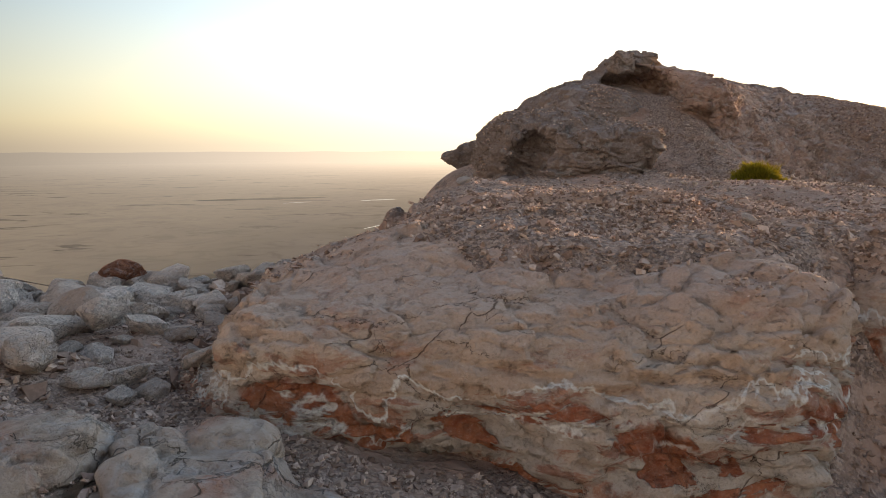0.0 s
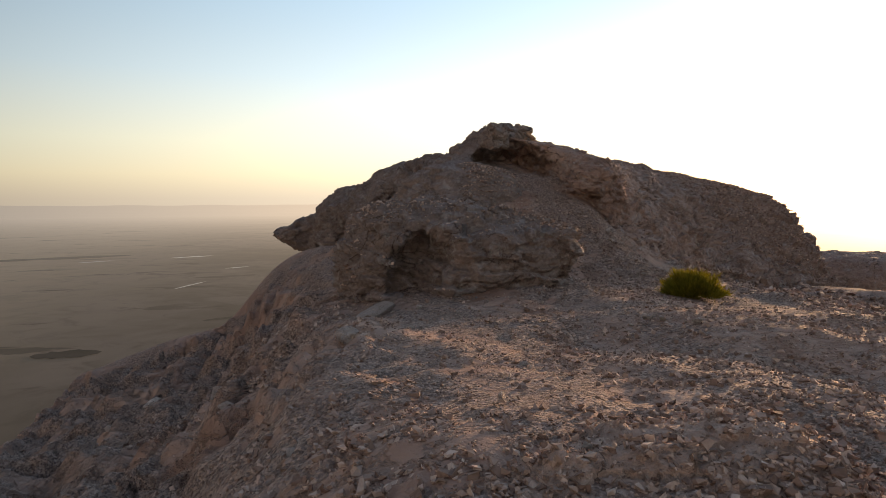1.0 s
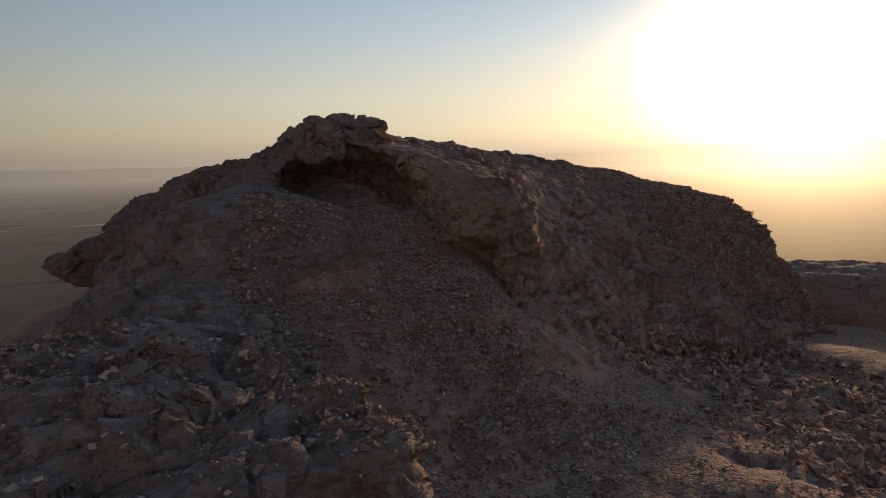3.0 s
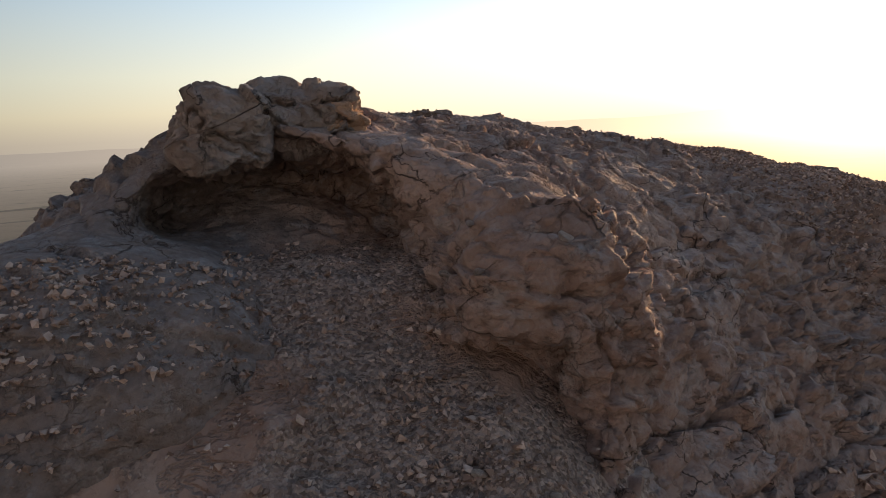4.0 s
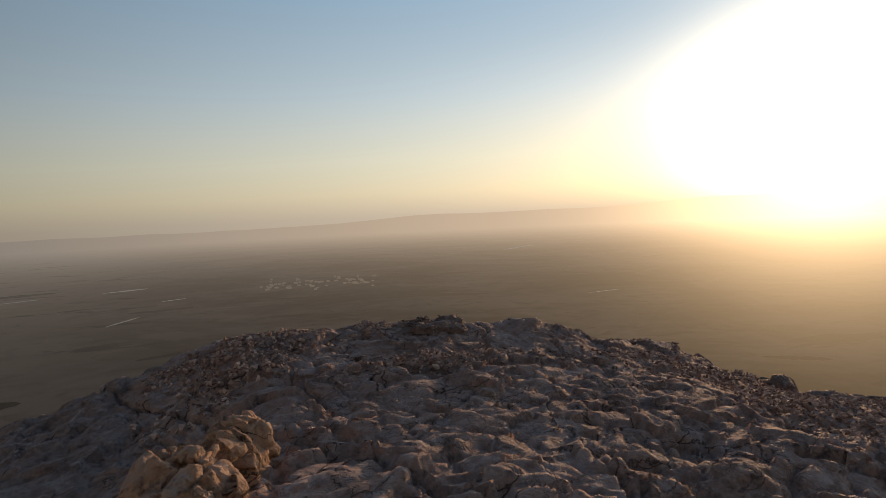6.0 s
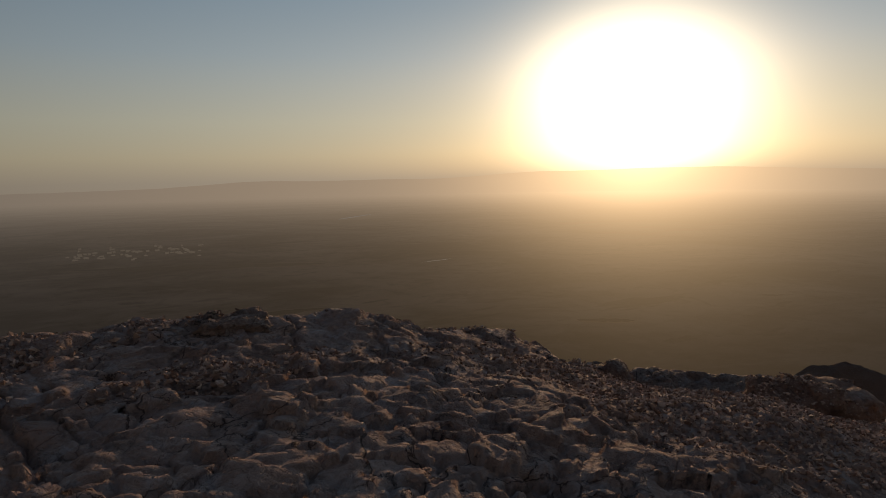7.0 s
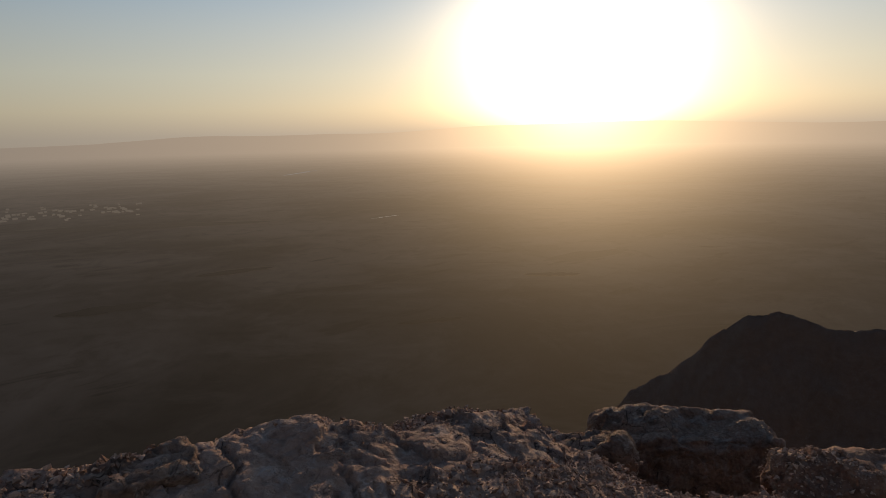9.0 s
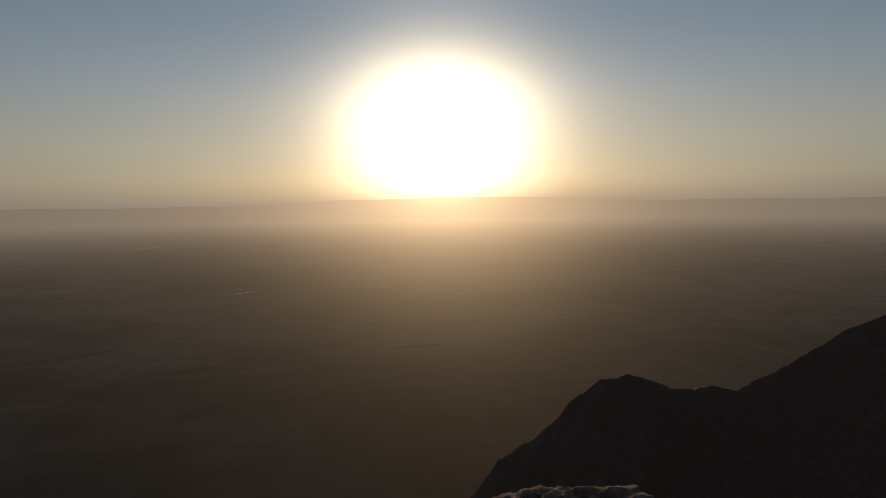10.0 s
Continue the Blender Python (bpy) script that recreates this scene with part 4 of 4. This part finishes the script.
tagged(spur, "low whaleback spur of brown rock beyond the gravel", "rock", "", "structure")
carved("boulder", (-3.4, 1.3, -0.2), (0.4, 3.4, 1.3), 0.07, lambda p: smin(block(p, (-2.12, 2.20, 0.49), (0.72, 0.48, 0.36), 0.10, -4, 4),
       smin(block(p, (-0.98, 2.30, 0.47), (0.36, 0.42, 0.34), 0.14, 12, 6), ellipsoid(p, (-0.60, 2.34, 0.40), (0.36, 0.30, 0.24)), 0.1), 0.02), FRONT_STONE, "pale boulder with a rust-red broken side", "boulder", 2, 560, **SMOOTH)
carved("boulder", (2.0, 3.2, 0.0), (4.3, 5.6, 1.9), 0.07, lambda p: ellipsoid(p, (3.12, 4.40, 0.80), (0.68, 0.62, 0.52)), SLAB_STONE,
       "smooth tan boulder beside the great slab", "boulder", 1, 580, **SMOOTH)
carved("flat_slab", (6.0, 21.3, 3.5), (8.3, 22.6, 4.5), 0.06, lambda p: block(p, (7.30, 21.95, 3.96), (0.46, 0.26, 0.13), 0.05, 5), DARK_ROCK,
       "dark flat slab lying on the outcrop's crest", "rock slab", 1, 600, big=0.03, lumps=0.05, chips=0.02, lump_size=0.3)

# ---- loose stones ----
CELL = 0.05
ORIGIN = np.array([-6.0, 0.0])
ROOF.append(GROUND_VERTS)
roof = np.full((460, 500), -9.0)
for v in ROOF:
    i = np.floor((v[:, :2] - ORIGIN) / CELL).astype(int)
    ok = (i[:, 0] >= 0) & (i[:, 1] >= 0) & (i[:, 0] < 460) & (i[:, 1] < 500)
    np.maximum.at(roof, (i[ok, 0], i[ok, 1]), v[ok, 2])


def top_at(x, y):
    """The height of the uppermost surface at places."""
    i = np.clip(((np.asarray(x) - ORIGIN[0]) / CELL).astype(int), 0, 459)
    j = np.clip(((np.asarray(y) - ORIGIN[1]) / CELL).astype(int), 0, 499)
    return roof[i, j]


rng = np.random.default_rng(5)
CHIP = np.array([[math.cos(0.5236 * k), math.sin(0.5236 * k), z] for k, z in ((0, -0.7), (4, -0.7), (8, -0.7), (2, 0.7), (6, 0.7), (10, 0.7))])
CHIP_FACES = np.array([[0, 3, 5], [1, 4, 3], [2, 5, 4], [0, 1, 3], [1, 2, 4], [2, 0, 5], [3, 4, 5], [0, 2, 1]])


BLOCK = np.array([[a, b, c] for c in (-0.62, 0.62) for a, b in ((-0.8, -0.7), (0.8, -0.7), (0.8, 0.7), (-0.8, 0.7))])
BLOCK_FACES = np.array([[0, 2, 1], [0, 3, 2], [4, 5, 6], [4, 6, 7], [0, 1, 5], [0, 5, 4], [1, 2, 6], [1, 6, 5], [2, 3, 7], [2, 7, 6], [3, 0, 4], [3, 4, 7]])


def gravel(name, x, y, size, label, chip=(CHIP, CHIP_FACES)):
    """Angular chips, each of uneven corners, lying on the surface."""
    n = len(x)
    z = top_at(x, y)
    ok = z > -5
    x, y, z, size = x[ok], y[ok], z[ok], size[ok]
    n = len(x)
    corners = len(chip[0])
    shape = chip[0][None] * rng.uniform(0.6, 1.05, (n, corners, 1)) * 0.8
    shape = shape * np.stack([rng.uniform(0.7, 1.35, n), rng.uniform(0.55, 1.0, n), rng.uniform(0.35, 0.8, n)], 1)[:, None, :]
    shape = shape + rng.normal(0, 0.16, (n, corners, 3))
    a, b, c = rng.uniform(0, 6.28, n), rng.normal(0, 0.45, n), rng.normal(0, 0.45, n)
    ca, sa, cb, sb, cc, sc = np.cos(a), np.sin(a), np.cos(b), np.sin(b), np.cos(c), np.sin(c)
    zero, one = np.zeros(n), np.ones(n)
    rz = np.stack([ca, -sa, zero, sa, ca, zero, zero, zero, one], 1).reshape(n, 3, 3)
    rx = np.stack([one, zero, zero, zero, cb, -sb, zero, sb, cb], 1).reshape(n, 3, 3)
    ry = np.stack([cc, zero, sc, zero, one, zero, -sc, zero, cc], 1).reshape(n, 3, 3)
    v = np.einsum("nij,nkj->nki", rz @ rx @ ry, shape) * size[:, None, None]
    v = v + np.stack([x, y, z + 0.10 * size], 1)[:, None, :]
    f = chip[1][None] + corners * np.arange(n)[:, None, None]
    return tagged(mesh_object(name, v.reshape(-1, 3), f.reshape(-1, 3), GRAVEL), label, "gravel", "", "stuff")


def spread(n, low, high, keep, seed):
    """Random places in a rectangle, kept with the given likelihood."""
    r = np.random.default_rng(seed)
    x, y = r.uniform(low[0], high[0], n), r.uniform(low[1], high[1], n)
    p = np.stack([x, y, np.zeros(n)], 1)
    ok = r.uniform(0, 1, n) < keep(x, y, p)
    return x[ok], y[ok]


def sizes(n, small, large, seed):
    return small + (large - small) * np.random.default_rng(seed).uniform(0, 1, n) ** 3.2


crest = lambda x, y, p: np.clip(0.2 + 1.2 * step(fbm(p / 1.3, 3, 17), -0.3, 0.45), 0, 1) * step(x, -2.6, -1.0)
x, y = spread(105000, (-2.6, 4.2), (8.5, 12.5), crest, 21)
half = len(x) // 2
gravel("gravel", x[:half], y[:half], sizes(half, 0.009, 0.042, 22), "pinkish grey limestone gravel lying over the crest", (BLOCK, BLOCK_FACES))
gravel("gravel", x[half:], y[half:], sizes(len(x) - half, 0.008, 0.026, 23), "finer pinkish grey chips lying over the crest")
x, y = spread(76000, (1.6, 11.8), (7.0, 15.6), lambda x, y, p: step(x + 0.5 * fbm(p / 0.8, 3, 29), 1.8, 3.6) * np.clip(0.25 + step(fbm(p / 1.1, 3, 27), -0.3, 0.4), 0, 1) * (1 - 0.5 * step(-x, -4.3, -3.7)) * step(-x, -6.4 + 0.25 * (y - 12), -5.2 + 0.25 * (y - 12)), 31)
ok = top_at(x, y) < ground_height(x, y) + 0.12 + 0.5 * step(-x, -4.7, -4.2) * step(-y, -15.0, -14.6) * step(y, 13.3, 13.7) * step(x, 2.8, 3.3)
x, y = x[ok], y[ok]
gravel("gravel", x, y, sizes(len(x), 0.009, 0.036, 32), "pale stone chips on the slope below the cave")
x, y = spread(34000, (7.6, 15.4), (13.2, 21.2), lambda x, y, p: step(x + 0.7 * fbm(p / 1.2, 3, 37) - 0.25 * (19.5 - y), 8.9, 10.3), 41)
gravel("gravel", x, y, sizes(len(x), 0.010, 0.042, 42), "fine brown gravel on the outcrop's top")
x, y = spread(15000, (4.6, 20.6), (10.6, 22.3), lambda x, y, p: step(fbm(p / 0.9, 3, 97) + 0.5 * (y - 21.6), -0.3, 0.5), 91)
gravel("gravel", x, y, sizes(len(x), 0.010, 0.045, 92), "grey stone chips along the outcrop's northern brink")
x, y = spread(16000, (6.5, 9.5), (13.0, 15.8), lambda x, y, p: step(x, 6.5, 8.5) * step(13.6 + 0.55 * (x - 6.2) - y, 0.0, 0.4) * (0.4 + 0.6 * step(fbm(p / 1.2, 3, 57), -0.3, 0.3)), 61)
ok = top_at(x, y) < ground_height(x, y) + 0.22
x, y = x[ok], y[ok]
gravel("gravel", x, y, sizes(len(x), 0.03, 0.12, 62), "coarse brown gravel on the eastern saddle")
x, y = spread(30000, (-5.0, 1.9), (3.6, 6.3), lambda x, y, p: np.where(x < -1.2, 0.75, 1.0), 51)
more = spread(12000, (-1.8, 2.1), (3.2, 3.6), lambda x, y, p: 1.0 + 0 * x, 53)
x, y = np.concatenate([x, more[0]]), np.concatenate([y, more[1]])
ok = top_at(x, y) < ground_height(x, y) + 0.10
x, y = x[ok], y[ok]
half = len(x) // 2
gravel("gravel", x[:half], y[:half], sizes(half, 0.010, 0.048, 52), "reddish grey gravel round the great slab", (BLOCK, BLOCK_FACES))
gravel("gravel", x[half:], y[half:], sizes(len(x) - half, 0.009, 0.034, 54), "small reddish grey chips round the great slab")


x, y = spread(9000, (0.6, 3.2), (3.2, 5.4), lambda x, y, p: step(fbm(p / 0.9, 3, 77) + 0.35 * (x - 1.9) + 0.25 * (y - 4.2), 0.1, 0.7), 71)
gravel("gravel", x, y, sizes(len(x), 0.008, 0.032, 72), "small pinkish chips lying on the great slab", (BLOCK, BLOCK_FACES))


def stone_mesh(seed):
    """An angular block: the hull of a few corners, with its edges knocked off."""
    r = np.random.default_rng(seed)
    bm = bmesh.new()
    for _ in range(13):
        q = r.normal(0, 1, 3)
        q = q / (0.55 * np.abs(q).max() + 0.45 * np.linalg.norm(q)) * r.uniform(0.72, 1.0)
        bm.verts.new(q * np.array([1.1, 0.85, 0.66]))
    bmesh.ops.convex_hull(bm, input=bm.verts)
    bmesh.ops.delete(bm, geom=[v for v in bm.verts if not v.link_faces], context="VERTS")
    bmesh.ops.bevel(bm, geom=bm.edges[:], offset=0.05, segments=1, affect="EDGES")
    bmesh.ops.triangulate(bm, faces=bm.faces[:])
    bmesh.ops.subdivide_edges(bm, edges=[e for e in bm.edges if e.calc_length() > 0.3], cuts=1)
    bmesh.ops.triangulate(bm, faces=bm.faces[:])
    bmesh.ops.smooth_vert(bm, verts=bm.verts[:], factor=0.28, use_axis_x=True, use_axis_y=True, use_axis_z=True)
    spots = np.array([v.co[:] for v in bm.verts])
    shift = 0.05 * fbm(spots * 1.9 + seed, 3, seed)
    for v, d in zip(bm.verts, shift):
        v.co *= 1 + float(d)
    low = min(v.co.z for v in bm.verts)
    for v in bm.verts:
        v.co.z -= low
    me = bpy.data.meshes.new("stone")
    bm.to_mesh(me)
    bm.free()
    me.materials.append(LOOSE_STONE)
    return me


STONES = [stone_mesh(70 + k) for k in range(14)]


def stone(x, y, size, k, group, label, sink=0.18):
    ob = new("stone", STONES[k % len(STONES)])
    ob.matrix_world = pose(x, y, float(top_at(x, y)) - sink * size, rng.normal(0, 14), rng.normal(0, 14), rng.uniform(0, 360)) @ Matrix.Scale(size, 4)
    return tagged(ob, label, "stone", group)


# the rubble field on the western brink
r = np.random.default_rng(8)
placed = []
for k in range(4200):
    x, y = r.uniform(-5.2, -1.3), r.uniform(3.0, 6.2)
    size = (0.16 + 0.17 * r.uniform()) * (1 if x < -2.1 else 0.6) if k < 320 else 0.08 + 0.10 * r.uniform() ** 1.5
    if ((x + 3.2) / 2.1) ** 2 + ((y - 4.6) / 1.8) ** 2 > r.uniform(0.75, 1.35):
        continue
    if x > -1.9 and r.uniform() < 0.6 or any((x - a) ** 2 + (y - b) ** 2 < (0.50 * (size + c)) ** 2 for a, b, c in placed):
        continue
    if top_at(x, y) > ground_height(x, y) + 0.3 or len(placed) > 330:
        continue
    placed.append((x, y, size))
    if len(placed) > 230:
        continue
    stone(x, y, size, k, "rubble on the western brink", "pale angular limestone block in a rubble field", 0.26)
rest = np.array(placed[230:])
gravel("rubble", rest[:, 0], rest[:, 1], 0.9 * rest[:, 2], "smaller pale blocks between the stones of the rubble field", (BLOCK, BLOCK_FACES))
red = stone(-2.86, 5.55, 0.24, 3, "", "rust-red angular stone on top of the rubble", -0.12)
# stones strewn over the crest, the saddle and below the cave
for k in range(60):
    x, y = r.uniform(-0.8, 8.2), r.uniform(4.6, 12.2)
    stone(x, y, 0.03 + 0.05 * r.uniform() ** 2.5, k, "stones on the crest", "small pinkish grey stone lying on the gravel")
for k in range(28):
    y = r.uniform(12.0, 14.6)
    stone(r.uniform(5.0, 6.1) - 0.1 * (14 - y), y, 0.022 + 0.045 * r.uniform() ** 2, k, "stones below the cave", "pale stone on the slope below the cave")
for k in range(28):
    x, y = r.uniform(-2.8, 0.4), r.uniform(7.6, 14.0)
    stone(x, y, 0.05 + 0.12 * r.uniform() ** 2, k, "stones on the western slope", "grey limestone block on the steep western slope", 0.35)
flat = stone(0.95, 10.55, 0.3, 5, "", "flat pale slab leaning at the ledge's foot", 0.1)
flat.matrix_world = pose(0.82, 10.2, float(top_at(0.82, 10.2)) - 0.02, 6, -12, 28) @ Matrix.Diagonal((0.28, 0.19, 0.10, 1))
stone(4.17, 16.16, 0.05, 4, "", "small rounded stone lying on the cap of the outcrop", 0.2)
red.data = red.data.copy()
red.data.materials[0] = SLAB_RUST


def shrub(x, y):
    """A low desert cushion: stems from one root, and a dense dome of thin twigs."""
    base = tagged(new("shrub"), "low yellow-green desert shrub growing from the gravel", "shrub")
    base.location = (x, y, float(top_at(x, y)) - 0.02)
    r = np.random.default_rng(12)
    half = np.array([0.30, 0.50, 0.38])
    verts, faces = [], []
    n = 9000
    way = r.normal(0, 1, (n, 3))
    way[:, 2] = np.abs(way[:, 2]) * 0.9 + 0.02
    way /= np.linalg.norm(way, axis=1)[:, None]
    lumpy = 0.86 + 0.22 * fbm(way * 2.6, 3, 5)
    start = way * half * (r.uniform(0.25, 1.0, n) ** 0.45 * lumpy)[:, None]
    turn_by = way + r.normal(0, 0.45, (n, 3)) + np.array([0, 0, 0.55])
    turn_by /= np.linalg.norm(turn_by, axis=1)[:, None]
    side = np.cross(turn_by, r.normal(0, 1, (n, 3)))
    side /= np.linalg.norm(side, axis=1)[:, None]
    long, wide = r.uniform(0.035, 0.10, n)[:, None], r.uniform(0.003, 0.006, n)[:, None]
    quad = np.stack([start - side * wide, start + side * wide, start + turn_by * long + side * wide * 0.3, start + turn_by * long - side * wide * 0.3], 1)
    mesh_object("foliage", quad.reshape(-1, 3), np.arange(4 * n).reshape(n, 4), SHRUB_LEAF, False, base)
    for k in range(26):
        w = way[k] * half * 0.85
        a = np.array([0.04 * way[k][0], 0.04 * way[k][1], 0.0])
        points = [a + (w - a) * t + np.array([0, 0, 0.10 * math.sin(3.1 * t)]) for t in np.linspace(0, 1, 6)]
        for i, p in enumerate(points):
            thick = 0.009 * (1 - 0.8 * i / 5)
            for q in range(5):
                verts.append(p + thick * np.array([math.cos(q * 1.257), math.sin(q * 1.257), 0]))
        start_i = len(verts) - 30
        for i in range(5):
            for q in range(5):
                faces.append([start_i + 5 * i + q, start_i + 5 * i + (q + 1) % 5, start_i + 5 * i + 5 + (q + 1) % 5, start_i + 5 * i + 5 + q])
    mesh_object("stems", np.array(verts), np.array(faces), SHRUB_STEM, True, base)
    base.rotation_euler = (radians(-6), 0, radians(36))
    return base


shrub(5.03, 10.40)

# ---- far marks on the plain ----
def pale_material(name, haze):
    """Sheet roofs and salt that catch the low light, with haze mixed in as emission."""
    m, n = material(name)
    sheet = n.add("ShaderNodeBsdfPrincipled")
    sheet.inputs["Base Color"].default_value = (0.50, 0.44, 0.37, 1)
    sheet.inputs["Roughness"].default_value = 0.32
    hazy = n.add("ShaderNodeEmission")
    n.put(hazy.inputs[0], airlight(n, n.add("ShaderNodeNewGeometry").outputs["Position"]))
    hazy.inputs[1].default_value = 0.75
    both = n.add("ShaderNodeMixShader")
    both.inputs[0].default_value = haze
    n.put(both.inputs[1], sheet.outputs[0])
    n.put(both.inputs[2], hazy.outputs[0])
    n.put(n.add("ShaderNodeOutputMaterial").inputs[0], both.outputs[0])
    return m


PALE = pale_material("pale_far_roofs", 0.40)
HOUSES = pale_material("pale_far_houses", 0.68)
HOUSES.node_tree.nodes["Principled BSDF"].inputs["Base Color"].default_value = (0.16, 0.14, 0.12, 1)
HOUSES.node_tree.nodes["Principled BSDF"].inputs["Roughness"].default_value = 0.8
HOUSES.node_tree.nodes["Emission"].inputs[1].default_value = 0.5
# the dark patches carry the same emitted haze as the plain
SCRUB = painted_haze_material("dark_far_scrub", (0.014, 0.012, 0.010), (0.034, 0.028, 0.024), 3350.0, 0.02, 1.5, None, 0.85)


def strip(az, el, wide, deep, tilt, mat, name, label, base=(3.0, 14.0, 4.5)):
    """A strip of roofs, salt or scrub on the plain, in a direction from the summit."""
    d = (110.0 + base[2] - 0.6) / math.tan(radians(-el))
    c = Vector((base[0] + d * math.sin(radians(az)), base[1] + d * math.cos(radians(az)), -109.4))
    half, low = d * math.tan(radians(wide / 2)), 0.6 * d * math.tan(radians(deep)) / math.sin(radians(-el)) / 2
    r = np.random.default_rng(int(az * 10) + 400)
    n = 14
    t = np.linspace(-1, 1, n)
    upper = low * (0.5 + 0.5 * r.uniform(0, 1, n)) * (1 - t ** 4)
    along = Vector((math.cos(radians(az)), -math.sin(radians(az)), 0))
    ahead = Vector((math.sin(radians(az)), math.cos(radians(az)), 0))
    verts = [tuple(c + along * float(half * a) + ahead * float(half * a * tilt + b)) for a, b in zip(t, upper)]
    verts += [tuple(c + along * float(half * a) + ahead * float(half * a * tilt - b)) for a, b in zip(t, upper)]
    faces = [[i, i + 1, n + i + 1, n + i] for i in range(n - 1)]
    return tagged(mesh_object(name, np.array(verts), np.array(faces)[:, ::-1], mat), label, "strip", "", "structure")


for values in ((27.2, -3.20, 3.0, 0.10, 2.2), (34.3, -7.2, 2.8, 0.07, 0.8), (-6.2, -7.3, 2.6, 0.13, 1.6), (-5.9, -4.9, 3.4, 0.12, 0.3), (-2.4, -5.95, 2.0, 0.10, 0.5),
               (-13.0, -5.0, 2.6, 0.10, 0.3)):
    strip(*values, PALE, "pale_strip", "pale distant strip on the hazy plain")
for values in ((11.4, -13.0, 7.7, 1.1, 0.0), (21.3, -11.1, 6.6, 0.6, 0.2), (14.0, -6.9, 20.0, 0.55, -0.3), (-16.0, -4.6, 11.5, 0.35, 0.0), (-10.1, -14.0, 3.2, 1.3, 0.2),
               (-15.8, -12.2, 5.0, 1.2, -0.2), (49.0, -12.3, 5.0, 0.6, 0.1), (38.0, -16.2, 6.0, 0.7, 0.2), (-3.0, -10.3, 5.0, 0.5, 0.3)):
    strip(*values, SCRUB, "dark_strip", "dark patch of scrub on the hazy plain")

# a far settlement of low pale houses
r = np.random.default_rng(77)
verts, faces = [], []
for k in range(70):
    az, el = radians(r.uniform(4.5, 14.5)), radians(-r.normal(5.45, 0.22))
    d = 114.0 / math.tan(-el)
    c = np.array([3 + d * math.sin(az), 14 + d * math.cos(az), -109.8])
    hx, hy, hz, turn_to = r.uniform(1.2, 3.6), r.uniform(1.0, 2.4), r.uniform(1.5, 2.8), r.uniform(0, 0.4)
    ca, sa = math.cos(turn_to), math.sin(turn_to)
    verts += [c + np.array([ca * a - sa * b, sa * a + ca * b, e]) for e in (0, hz) for a, b in ((-hx, -hy), (hx, -hy), (hx, hy), (-hx, hy))]
    faces += [[8 * k + i for i in q] for q in ((4, 5, 6, 7), (0, 1, 5, 4), (1, 2, 6, 5), (2, 3, 7, 6), (3, 0, 4, 7))]
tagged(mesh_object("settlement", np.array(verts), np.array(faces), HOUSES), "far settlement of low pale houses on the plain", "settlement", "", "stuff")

# distant mountains under the sun
a = np.linspace(radians(-80), radians(150), 240)
p = np.stack([a * 9, np.zeros(240), np.zeros(240)], 1)
rise = 4820 * np.tan(np.radians(-0.45 + 0.50 * step(a, radians(4), radians(22)) + 0.42 * step(a, radians(33), radians(44)) - 0.35 * step(a, radians(56), radians(75)) + 0.09 * fbm(p, 5, 9)))
verts = np.concatenate([np.stack([4820 * np.sin(a), 4820 * np.cos(a), rise], 1), np.stack([4800 * np.sin(a), 4800 * np.cos(a), np.full(240, -110.0)], 1)])
faces = [[i, i + 1, 241 + i, 240 + i] for i in range(239)]
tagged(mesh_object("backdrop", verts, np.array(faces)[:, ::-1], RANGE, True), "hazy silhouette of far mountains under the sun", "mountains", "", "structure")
